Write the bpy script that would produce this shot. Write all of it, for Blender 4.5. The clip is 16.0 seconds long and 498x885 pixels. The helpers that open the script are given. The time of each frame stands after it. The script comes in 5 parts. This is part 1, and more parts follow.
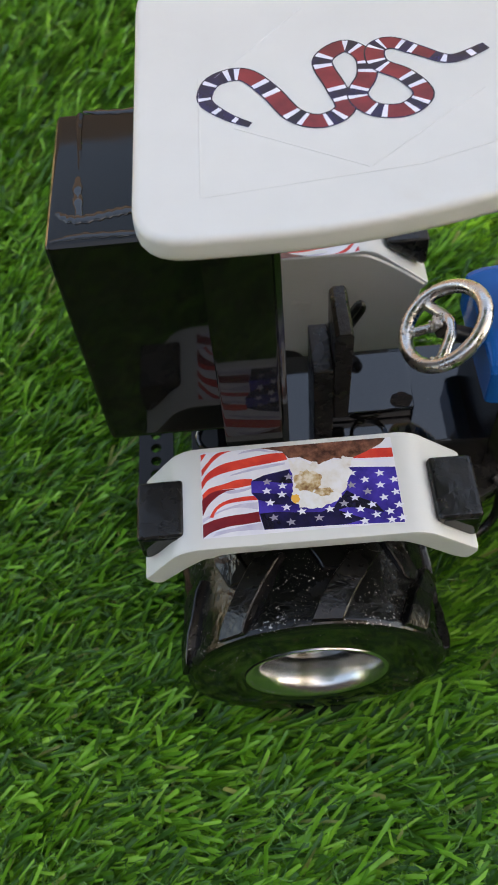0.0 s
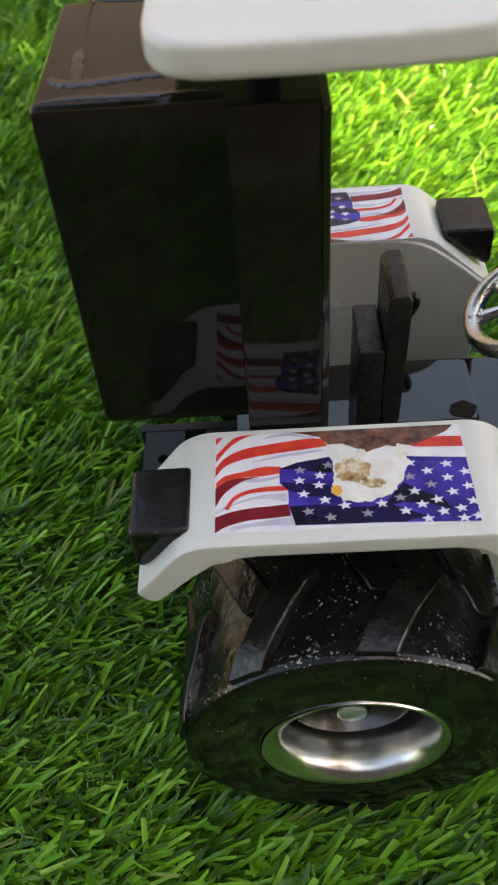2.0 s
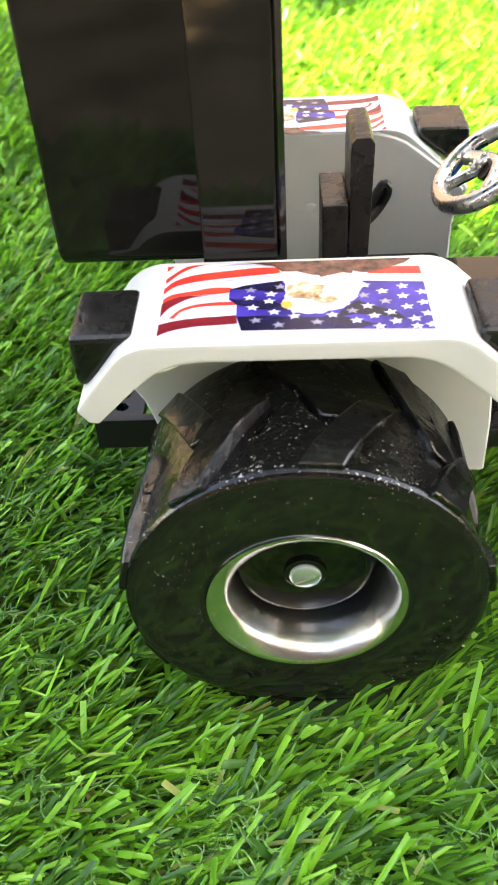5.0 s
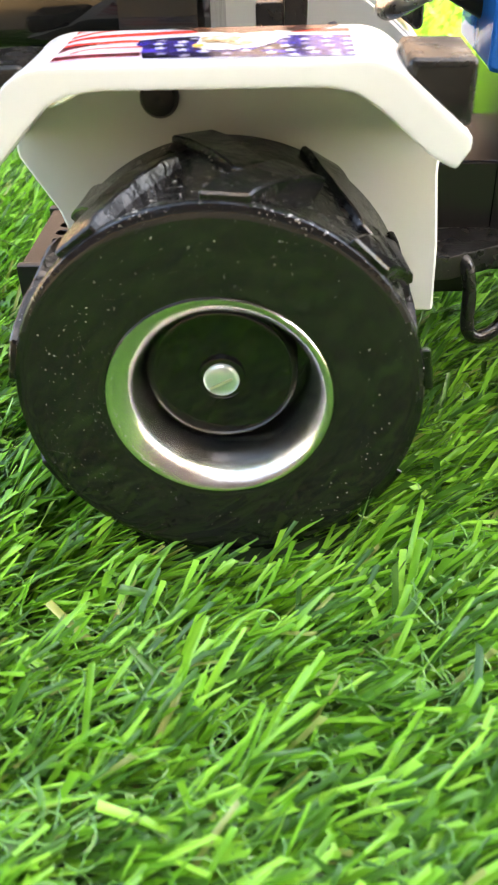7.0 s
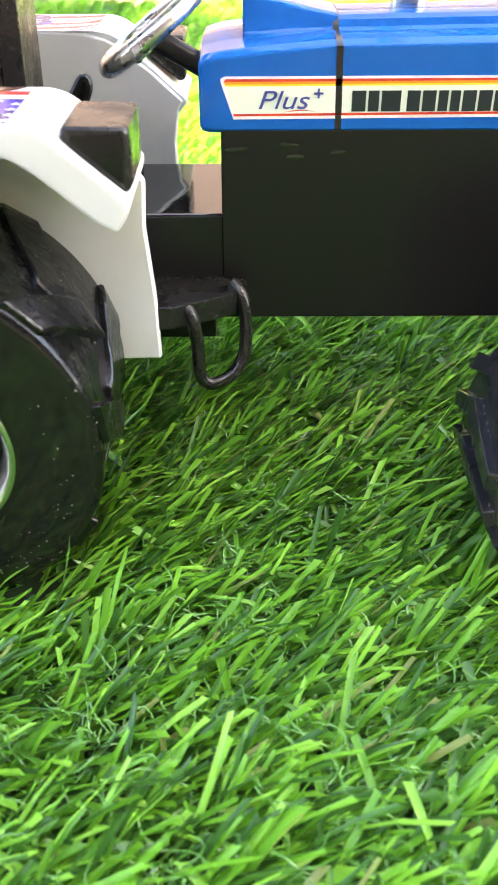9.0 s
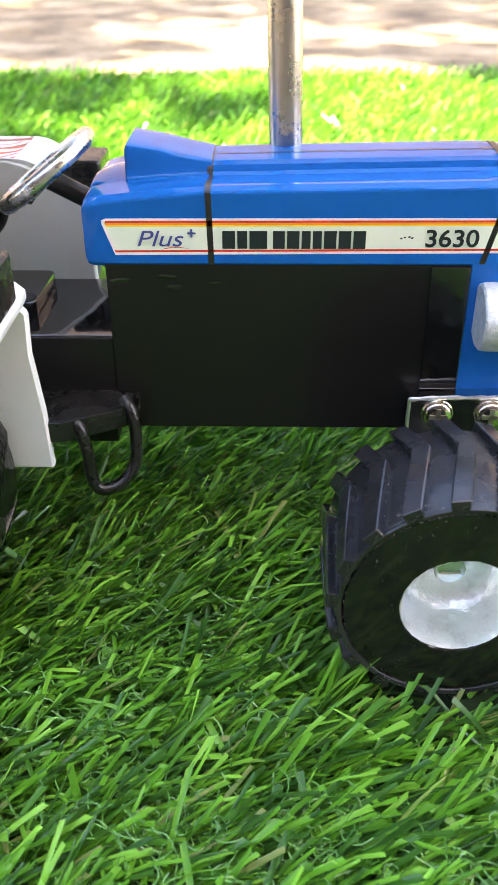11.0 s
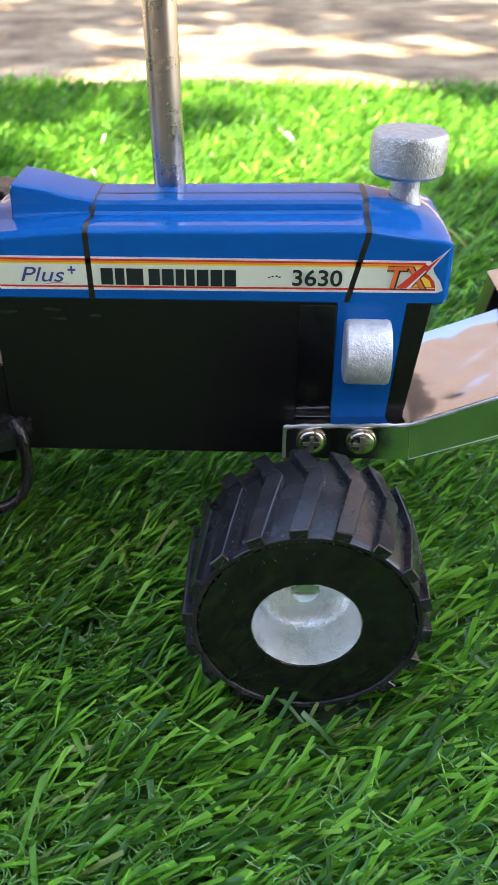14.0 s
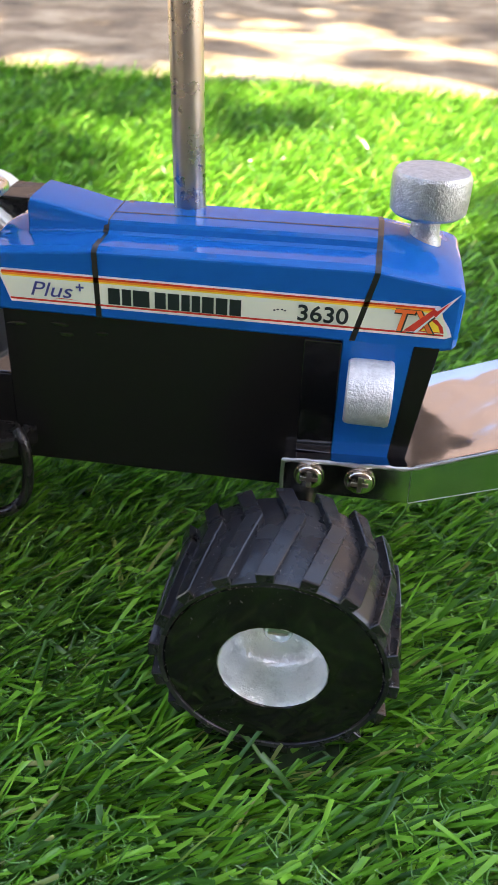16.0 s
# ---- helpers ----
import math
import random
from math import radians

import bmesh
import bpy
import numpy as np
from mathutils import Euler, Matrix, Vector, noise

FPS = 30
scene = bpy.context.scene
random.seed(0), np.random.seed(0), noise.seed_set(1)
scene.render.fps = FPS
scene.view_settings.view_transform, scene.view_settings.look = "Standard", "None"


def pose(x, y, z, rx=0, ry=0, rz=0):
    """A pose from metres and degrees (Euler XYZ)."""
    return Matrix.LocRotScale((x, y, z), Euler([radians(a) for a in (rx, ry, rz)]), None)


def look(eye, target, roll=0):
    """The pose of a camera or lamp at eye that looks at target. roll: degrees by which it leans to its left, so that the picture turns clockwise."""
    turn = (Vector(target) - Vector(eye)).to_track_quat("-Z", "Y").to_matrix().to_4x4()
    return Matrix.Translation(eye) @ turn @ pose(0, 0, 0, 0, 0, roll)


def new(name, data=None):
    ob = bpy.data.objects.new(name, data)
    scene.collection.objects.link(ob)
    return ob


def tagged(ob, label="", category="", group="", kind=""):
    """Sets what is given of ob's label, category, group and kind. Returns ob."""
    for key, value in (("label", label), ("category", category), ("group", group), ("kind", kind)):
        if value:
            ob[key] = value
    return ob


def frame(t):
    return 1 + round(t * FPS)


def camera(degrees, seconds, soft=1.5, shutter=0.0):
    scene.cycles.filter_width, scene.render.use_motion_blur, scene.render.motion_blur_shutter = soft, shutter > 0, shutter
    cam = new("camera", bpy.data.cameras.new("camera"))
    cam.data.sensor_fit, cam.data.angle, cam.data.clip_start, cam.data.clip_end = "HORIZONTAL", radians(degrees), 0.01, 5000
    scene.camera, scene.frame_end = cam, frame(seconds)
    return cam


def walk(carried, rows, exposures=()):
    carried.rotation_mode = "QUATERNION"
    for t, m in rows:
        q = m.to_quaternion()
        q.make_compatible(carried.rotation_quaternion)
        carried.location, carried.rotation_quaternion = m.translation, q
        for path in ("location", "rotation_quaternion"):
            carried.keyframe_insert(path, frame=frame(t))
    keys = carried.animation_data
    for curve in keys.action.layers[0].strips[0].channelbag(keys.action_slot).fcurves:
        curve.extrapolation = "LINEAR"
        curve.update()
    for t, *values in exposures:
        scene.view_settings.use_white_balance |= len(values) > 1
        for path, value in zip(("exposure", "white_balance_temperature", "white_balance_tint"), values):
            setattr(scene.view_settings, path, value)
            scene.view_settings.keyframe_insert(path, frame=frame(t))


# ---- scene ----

# The camera: seconds, metres, degrees.
cam = camera(32.0, 16.0, soft=1.1, shutter=0.12)
PATH = [
    (0, -0.00774, -0.07837, 0.25999, 32.81, 3.78, -3.43),
    (0.5, -0.00918, -0.07537, 0.23579, 36.83, 3.73, -2.81),
    (1, -0.00837, -0.06755, 0.22517, 40.66, 3.75, -2.27),
    (1.5, -0.01165, -0.06864, 0.22364, 42.87, 3.54, -1.27),
    (2, -0.01290, -0.07890, 0.20439, 42.73, 3.36, -0.95),
    (2.5, -0.00839, -0.07915, 0.19514, 41.86, 3.24, -1.17),
    (3, -0.00627, -0.08221, 0.19103, 41.69, 3.04, -1.30),
    (5.5, -0.00080, -0.11552, 0.14771, 50.62, 2.87, 1.73),
    (6, 0.00367, -0.12330, 0.12626, 52.15, 3.07, 2.39),
    (6.5, 0.00459, -0.12556, 0.11895, 53.35, 2.54, 2.61),
    (7, 0.01173, -0.12544, 0.11462, 54.20, 1.85, 2.30),
    (7.5, 0.01816, -0.12533, 0.11319, 54.77, 1.08, 1.56),
    (8, 0.02962, -0.12442, 0.11385, 55.06, 0.66, 0.53),
    (8.5, 0.04471, -0.12386, 0.11633, 54.75, 0.08, -0.52),
    (11, 0.08712, -0.12573, 0.14049, 57.61, 0.41, 1.44),
    (11.5, 0.09681, -0.12758, 0.14010, 57.51, -0.10, 0.86),
    (12, 0.10437, -0.12698, 0.13947, 57.43, -0.29, 0.52),
    (12.5, 0.11391, -0.12520, 0.14300, 57.62, -0.34, 0.31),
    (13, 0.11646, -0.12755, 0.14546, 57.66, -0.28, 0.39),
    (13.5, 0.11505, -0.13001, 0.14943, 57.66, -0.11, 0.80),
    (14, 0.11233, -0.13111, 0.15111, 57.58, -0.48, 1.26),
    (14.5, 0.11603, -0.13024, 0.14952, 57.43, -1.00, 2.14),
    (15, 0.12202, -0.12865, 0.15322, 57.43, -1.56, 3.50),
    (15.5, 0.12999, -0.12438, 0.15631, 57.30, -1.97, 5.81),
    (16, 0.12932, -0.12374, 0.15787, 56.93, -2.14, 8.13),
]
EXPOSURES = [(0, 2.51, 9150, 11), (0.5, 2.53, 9200, 10), (1, 2.83, 9400, 10), (1.5, 2.55, 9300, 10), (2.0, 2.53, 9500, 11), (2.5, 2.99, 9800, 12), (3, 3.34, 9900, 12), (5.5, 4.09, 9600, 11), (7, 4.39, 9500, 12), (8.5, 4.44, 8750, 13), (11, 3.82, 7800, 16), (12, 3.57, 7700, 16), (13, 3.27, 7150, 14), (14.8, 3.12, 7150, 15), (16, 3.12, 7650, 17)]
cam.data.dof.use_dof, cam.data.dof.focus_distance, cam.data.dof.aperture_fstop = True, 0.182, 48
walk(cam, [(t, pose(x, y, z, rx, ry, rz)) for t, x, y, z, rx, ry, rz in PATH], EXPOSURES)

# World and sun: open shade under a tree's edge, sunlit turf and paving behind.
SUN_AZ, SUN_EL = radians(128), radians(50)
world = bpy.data.worlds.new("sky")
scene.world = world
world.use_nodes = True
sky = world.node_tree.nodes.new("ShaderNodeTexSky")
sky.sky_type, sky.sun_disc = "NISHITA", False
sky.air_density, sky.dust_density, sky.ozone_density = 0.85, 1.2, 0.6
sky.sun_elevation, sky.sun_rotation = SUN_EL, SUN_AZ
world.node_tree.links.new(sky.outputs[0], world.node_tree.nodes["Background"].inputs[0])
world.node_tree.nodes["Background"].inputs[1].default_value = 0.125
sun_dir = Vector((math.sin(SUN_AZ) * math.cos(SUN_EL), math.cos(SUN_AZ) * math.cos(SUN_EL), math.sin(SUN_EL)))
sun = new("sun", bpy.data.lights.new("sun", "SUN"))
sun.data.energy, sun.data.angle, sun.data.color = 5.0, radians(0.53), (1.0, 0.92, 0.76)
sun.matrix_world = look(sun_dir * 20, (0, 0, 0))


# ---- materials ----
def material(name, colour, rough=0.5, metal=0.0, coat=0.0, spec=0.5):
    m = bpy.data.materials.new(name)
    m.use_nodes = True
    b = m.node_tree.nodes["Principled BSDF"]
    b.inputs["Base Color"].default_value = (*colour, 1)
    b.inputs["Roughness"].default_value = rough
    b.inputs["Metallic"].default_value = metal
    b.inputs["Coat Weight"].default_value = coat
    b.inputs["Coat Roughness"].default_value = 0.04
    b.inputs["Specular IOR Level"].default_value = spec
    return m


def nodes_of(m):
    return m.node_tree.nodes, m.node_tree.links, m.node_tree.nodes["Principled BSDF"]


def noise_node(m, scale, detail=4.0, rough=0.6, space="Object"):
    n, l, _ = nodes_of(m)
    co, tex = n.new("ShaderNodeTexCoord"), n.new("ShaderNodeTexNoise")
    tex.inputs["Scale"].default_value, tex.inputs["Detail"].default_value = scale, detail
    tex.inputs["Roughness"].default_value = rough
    l.new(co.outputs[space], tex.inputs["Vector"])
    return tex


def ramp(m, source, stops):
    n, l, _ = nodes_of(m)
    r = n.new("ShaderNodeValToRGB")
    el = r.color_ramp.elements
    while len(el) < len(stops):
        el.new(0.5)
    for e, (at, c) in zip(el, stops):
        e.position, e.color = at, (*c, 1) if len(c) == 3 else c
    l.new(source, r.inputs[0])
    return r.outputs[0]


def relief(m, scale, strength, depth=0.0003, detail=4.0):
    n, l, b = nodes_of(m)
    bump = n.new("ShaderNodeBump")
    bump.inputs["Strength"].default_value, bump.inputs["Distance"].default_value = strength, depth
    l.new(noise_node(m, scale, detail).outputs[0], bump.inputs["Height"])
    l.new(bump.outputs[0], b.inputs["Normal"])
    return bump


def mottled(m, scale, stops, detail=5.0):
    n, l, b = nodes_of(m)
    l.new(ramp(m, noise_node(m, scale, detail).outputs[0], stops), b.inputs["Base Color"])


def rough_varied(m, scale, low, high, detail=5.0):
    n, l, b = nodes_of(m)
    l.new(ramp(m, noise_node(m, scale, detail).outputs[0], [(0.35, (low,) * 3), (0.7, (high,) * 3)]), b.inputs["Roughness"])


def dusty(m, base, speck, scale=900, at=0.72):
    """Specks of dust and grit strewn over a dark paint."""
    n, l, b = nodes_of(m)
    fine, broad = noise_node(m, scale, 3.0, 0.7), noise_node(m, 75, 4.0)
    mul = n.new("ShaderNodeMath")
    mul.operation = "MULTIPLY"
    l.new(fine.outputs[0], mul.inputs[0])
    l.new(ramp(m, broad.outputs[0], [(0.36, (0.80,) * 3), (0.68, (1.09,) * 3)]), mul.inputs[1])
    l.new(ramp(m, mul.outputs[0], [(at, base), (at + 0.03, speck)]), b.inputs["Base Color"])


BLACK = material("black_gloss_paint", (0.002, 0.002, 0.002), 0.09, spec=0.85)
dusty(BLACK, (0.007, 0.007, 0.0068), (0.10, 0.10, 0.095), 1500, 0.73)
relief(BLACK, 70, 0.16, 0.0007, 5.0)
rough_varied(BLACK, 120, 0.05, 0.2)
POOLBLACK = material("black_pooled_lacquer", (0.006, 0.006, 0.006), 0.05, spec=0.8)
dusty(POOLBLACK, (0.006, 0.0062, 0.0068), (0.13, 0.13, 0.125), 1300, 0.74)
relief(POOLBLACK, 45, 0.14, 0.0007, 3.0)
BOXBLACK = material("black_lacquer", (0.011, 0.0105, 0.009), 0.05, spec=0.28)
dusty(BOXBLACK, (0.008, 0.0078, 0.0068), (0.16, 0.16, 0.15), 1500, 0.775)
relief(BOXBLACK, 34, 0.12, 0.001, 2.0)
BOARDBLACK = material("black_stained_board", (0.010, 0.009, 0.008), 0.3, spec=0.4)
dusty(BOARDBLACK, (0.0115, 0.0095, 0.008), (0.16, 0.15, 0.14), 1500, 0.66)
relief(BOARDBLACK, 320, 0.7, 0.0006, 6.0)
rough_varied(BOARDBLACK, 180, 0.18, 0.5)
CLOT = material("clotted_black_paint", (0.004, 0.004, 0.004), 0.3, spec=0.25)
dusty(CLOT, (0.003, 0.003, 0.003), (0.22, 0.22, 0.21), 1300, 0.65)
relief(CLOT, 700, 1.0, 0.0012, 5.0)
ENGINEBLACK = material("black_engine_paint", (0.002, 0.002, 0.002), 0.2, spec=0.25)
dusty(ENGINEBLACK, (0.0105, 0.010, 0.0092), (0.10, 0.10, 0.09), 1600, 0.75)
relief(ENGINEBLACK, 20, 0.12, 0.001)
SATIN = material("black_satin_paint", (0.012, 0.012, 0.012), 0.32, spec=0.26)
dusty(SATIN, (0.011, 0.011, 0.0105), (0.10, 0.095, 0.09), 1500, 0.72)
relief(SATIN, 260, 0.35, 0.0003)
LAMPBLACK = material("thick_black_brush_paint", (0.012, 0.011, 0.01), 0.3, spec=0.42)
dusty(LAMPBLACK, (0.011, 0.0105, 0.0098), (0.13, 0.12, 0.11), 1700, 0.70)
relief(LAMPBLACK, 130, 0.55, 0.0009, 5.0)
rough_varied(LAMPBLACK, 150, 0.16, 0.42)
RUBBER = material("black_tyre_rubber", (0.016, 0.016, 0.018), 0.24, spec=0.5)
dusty(RUBBER, (0.016, 0.0155, 0.017), (0.18, 0.16, 0.14), 2000, 0.665)
relief(RUBBER, 90, 0.22, 0.0006)
rough_varied(RUBBER, 110, 0.16, 0.40)
TYREGLOSS = material("black_painted_tyre", (0.008, 0.008, 0.0075), 0.08, spec=0.42)
dusty(TYREGLOSS, (0.009, 0.009, 0.008), (0.20, 0.20, 0.19), 1800, 0.70)
relief(TYREGLOSS, 60, 0.12, 0.0005)
TREADGLOSS = material("black_painted_tread", (0.003, 0.003, 0.003), 0.12, spec=0.4)
dusty(TREADGLOSS, (0.004, 0.004, 0.004), (0.32, 0.31, 0.29), 1400, 0.645)
relief(TREADGLOSS, 150, 0.6, 0.001, 5.0)
rough_varied(TREADGLOSS, 110, 0.06, 0.40)
WHITE = material("white_plastic", (0.60, 0.60, 0.57), 0.28)
mottled(WHITE, 45, [(0.3, (0.62, 0.63, 0.60)), (0.62, (0.59, 0.60, 0.57)), (0.85, (0.54, 0.53, 0.485))])
relief(WHITE, 60, 0.12, 0.0004)
BLUE = material("blue_enamel", (0.0, 0.10, 0.40), 0.03, spec=0.2)
mottled(BLUE, 30, [(0.3, (0.0, 0.105, 0.375)), (0.7, (0.0, 0.094, 0.345))])
relief(BLUE, 42, 0.16, 0.0007, 3.0)
CHROME = material("chrome_sheet", (0.64, 0.62, 0.63), 0.16, 1.0)
relief(CHROME, 60, 0.22, 0.0012, 3.0)
# Edge gleam put in the colour: paler and rougher than the sheet.
EDGE = material("gleam_chrome_edge", (0.86, 0.85, 0.84), 0.36, 1.0)
relief(EDGE, 400, 0.6, 0.0005, 3.0)
FLANGE = material("dusty_chrome_sheet", (0.60, 0.61, 0.58), 0.16, 1.0)
relief(FLANGE, 45, 0.10, 0.0006, 2.0)
RIMCHROME = material("chromed_rim", (0.60, 0.60, 0.58), 0.26, 1.0)
mottled(RIMCHROME, 420, [(0.35, (0.62, 0.62, 0.60)), (0.62, (0.58, 0.58, 0.56)), (0.78, (0.54, 0.53, 0.50))], 6.0)
relief(RIMCHROME, 190, 0.35, 0.0005, 5.0)
STEEL = material("steel_pipe", (0.42, 0.40, 0.38), 0.25, 1.0)
rough_varied(STEEL, 200, 0.24, 0.36)
DULLCHROME = material("dull_chrome_bar", (0.62, 0.59, 0.55), 0.3, 1.0)
rough_varied(DULLCHROME, 260, 0.2, 0.4)
relief(DULLCHROME, 300, 0.25, 0.0004, 4.0)
NICKEL = material("nickel_screw", (0.78, 0.72, 0.62), 0.2, 1.0)
SILVER = material("silver_paint_crinkled", (0.42, 0.43, 0.43), 0.34, 0.75)
mottled(SILVER, 700, [(0.35, (0.42, 0.44, 0.44)), (0.65, (0.56, 0.58, 0.58))], 3.0)
relief(SILVER, 1900, 0.6, 0.0005, 2.0)
LAMPSILVER = material("pitted_silver_paint", (0.66, 0.68, 0.68), 0.4, 0.45)
mottled(LAMPSILVER, 500, [(0.35, (0.54, 0.56, 0.56)), (0.6, (0.70, 0.72, 0.72))], 4.0)
relief(LAMPSILVER, 1500, 0.8, 0.0005, 3.0)
FOIL = material("silver_foil", (0.74, 0.77, 0.77), 0.3, 0.8)
mottled(FOIL, 160, [(0.3, (0.58, 0.61, 0.61)), (0.46, (0.86, 0.89, 0.89)), (0.75, (0.93, 0.95, 0.95))], 7.0)
n, l, b = nodes_of(FOIL)
crease, spot, lump = n.new("ShaderNodeTexVoronoi"), n.new("ShaderNodeTexCoord"), n.new("ShaderNodeBump")
crease.feature = "DISTANCE_TO_EDGE"
crease.inputs["Scale"].default_value = 300
warp = n.new("ShaderNodeMixRGB")
warp.inputs[0].default_value = 0.012
l.new(spot.outputs["Object"], warp.inputs[1])
l.new(noise_node(FOIL, 240, 3.0).outputs[1], warp.inputs[2])
l.new(warp.outputs[0], crease.inputs["Vector"])
lump.inputs["Strength"].default_value, lump.inputs["Distance"].default_value = 0.22, 0.0006
l.new(ramp(FOIL, crease.outputs["Distance"], [(0.0, (0, 0, 0)), (0.10, (1, 1, 1))]), lump.inputs["Height"])
fine = relief(FOIL, 260, 0.75, 0.0008, 6.0)
l.new(fine.outputs[0], lump.inputs["Normal"])
l.new(lump.outputs[0], b.inputs["Normal"])
CREAM = material("cream_sticker", (0.72, 0.76, 0.60), 0.3)
mottled(CREAM, 80, [(0.3, (0.73, 0.77, 0.61)), (0.75, (0.68, 0.72, 0.56))])
STICKERWHITE = material("white_sticker", (0.80, 0.80, 0.82), 0.22)
mottled(STICKERWHITE, 200, [(0.4, (0.76, 0.76, 0.785)), (0.75, (0.64, 0.64, 0.71))])
RED = material("red_print", (0.70, 0.05, 0.03), 0.25)
mottled(RED, 160, [(0.35, (0.78, 0.07, 0.04)), (0.7, (0.55, 0.03, 0.03))])
MAROON = material("maroon_print", (0.26, 0.02, 0.03), 0.25)
mottled(MAROON, 160, [(0.35, (0.25, 0.02, 0.026)), (0.7, (0.13, 0.010, 0.016))])
ORANGE = material("orange_print", (0.90, 0.28, 0.02), 0.3)
YELLOW = material("yellow_print", (0.90, 0.62, 0.05), 0.3)
BADGERED = material("orange_red_print", (0.85, 0.16, 0.04), 0.3)
NAVY = material("navy_print", (0.03, 0.02, 0.10), 0.25)
mottled(NAVY, 150, [(0.4, (0.008, 0.007, 0.022)), (0.75, (0.018, 0.014, 0.085))])
VIOLET = material("blue_print", (0.07, 0.04, 0.42), 0.25)
mottled(VIOLET, 130, [(0.35, (0.066, 0.042, 0.39)), (0.66, (0.02, 0.014, 0.14))])
LILAC = material("lilac_print", (0.52, 0.50, 0.62), 0.25)
mottled(LILAC, 220, [(0.35, (0.58, 0.57, 0.68)), (0.7, (0.42, 0.40, 0.52))])
STAR = material("white_star_print", (0.72, 0.72, 0.80), 0.25)
GREYSTAR = material("shaded_star_print", (0.30, 0.28, 0.33), 0.25)
TAN = material("tan_print", (0.55, 0.42, 0.26), 0.25)
mottled(TAN, 520, [(0.38, (0.70, 0.62, 0.48)), (0.52, (0.50, 0.35, 0.18)), (0.68, (0.22, 0.11, 0.05))], 7.0)
AMBER = material("amber_print", (0.80, 0.42, 0.08), 0.25)
BROWN = material("brown_print", (0.13, 0.05, 0.03), 0.25)
mottled(BROWN, 420, [(0.35, (0.05, 0.02, 0.015)), (0.6, (0.20, 0.08, 0.05)), (0.8, (0.34, 0.16, 0.10))])
PALE = material("pale_print", (0.78, 0.75, 0.68), 0.25)
mottled(PALE, 300, [(0.42, (0.76, 0.76, 0.76)), (0.60, (0.70, 0.67, 0.61)), (0.78, (0.52, 0.42, 0.28))], 7.0)
INK = material("dark_ink", (0.01, 0.018, 0.02), 0.3)
INKBLUE = material("blue_ink", (0.045, 0.055, 0.22), 0.3)
TAPE = material("black_tape", (0.015, 0.013, 0.012), 0.3)
GRIT = material("pale_grit", (0.40, 0.38, 0.34), 0.8)
GREENGLASS = material("zinc_nut", (0.62, 0.72, 0.68), 0.25, 0.7)
SLOT = material("dull_screw_slot", (0.50, 0.45, 0.36), 0.4, 0.9)

GRASS = bpy.data.materials.new("artificial_grass")
GRASS.use_nodes = True
n, l, b = nodes_of(GRASS)
geo = n.new("ShaderNodeNewGeometry")
tone = ramp(GRASS, geo.outputs["Random Per Island"], [(0.0, (0.034, 0.124, 0.021)), (0.30, (0.064, 0.196, 0.028)), (0.42, (0.105, 0.318, 0.028)), (0.70, (0.178, 0.48, 0.042)), (0.972, (0.32, 0.68, 0.09)), (0.98, (0.34, 0.37, 0.12)), (1.0, (0.28, 0.34, 0.10))])
l.new(tone, b.inputs["Base Color"])
b.inputs["Roughness"].default_value = 0.28
b.inputs["Specular IOR Level"].default_value = 0.5
thin, mix = n.new("ShaderNodeBsdfTranslucent"), n.new("ShaderNodeMixShader")
l.new(tone, thin.inputs["Color"])
mix.inputs[0].default_value = 0.42
l.new(b.outputs[0], mix.inputs[1])
l.new(thin.outputs[0], mix.inputs[2])
l.new(mix.outputs[0], n["Material Output"].inputs["Surface"])
THATCH = material("thatch_threads", (0.095, 0.26, 0.050), 0.3)
BACKING = material("turf_backing", (0.012, 0.03, 0.008), 0.9)
mottled(BACKING, 300, [(0.3, (0.006, 0.02, 0.004)), (0.7, (0.02, 0.05, 0.012))])
PAVING = material("sandy_concrete", (0.30, 0.26, 0.21), 0.9)
# Concrete tones with sun and shade dapples put into the mottle's contrast.
mottled(PAVING, 12, [(0.34, (0.085, 0.058, 0.032)), (0.5, (0.235, 0.172, 0.10)), (0.66, (0.42, 0.335, 0.215))], 9.0)
relief(PAVING, 60, 0.7, 0.006, 6.0)
PLASTER = material("brown_plaster", (0.26, 0.18, 0.14), 0.85)
mottled(PLASTER, 1.2, [(0.3, (0.066, 0.053, 0.055)), (0.7, (0.104, 0.084, 0.087))])
LEAF = material("tree_leaf", (0.05, 0.10, 0.02), 0.5)
BARK = material("tree_bark", (0.12, 0.08, 0.05), 0.9)
relief(BARK, 30, 0.8, 0.02)

# ---- building helpers; lengths of the tractor in centimetres ----
CM = 0.01


def part(name, bm, mats, parent=None, label="", sharp=35):
    """One bmesh as one mesh object, under a thing or a part."""
    me = bpy.data.meshes.new(name)
    bmesh.ops.recalc_face_normals(bm, faces=bm.faces)
    bm.to_mesh(me)
    bm.free()
    for m in mats if isinstance(mats, (list, tuple)) else [mats]:
        me.materials.append(m)
    me.shade_smooth()
    me.set_sharp_from_angle(angle=radians(sharp))
    ob = new(name, me)
    ob.parent = parent
    if len(ob.data.polygons) < 1200 and len(ob.data.polygons) > 1:
        even = ob.modifiers.new("even_faces", "WEIGHTED_NORMAL")
        even.keep_sharp = True
    return tagged(ob, label) if label else ob


def flat(name, bm, mats, parent=None, label=""):
    return part(name, bm, mats, parent, label, 20)


def poly(bm, points, mat=0):
    f = bm.faces.new([bm.verts.new(Vector(p) * CM) for p in points])
    f.material_index = mat
    return f


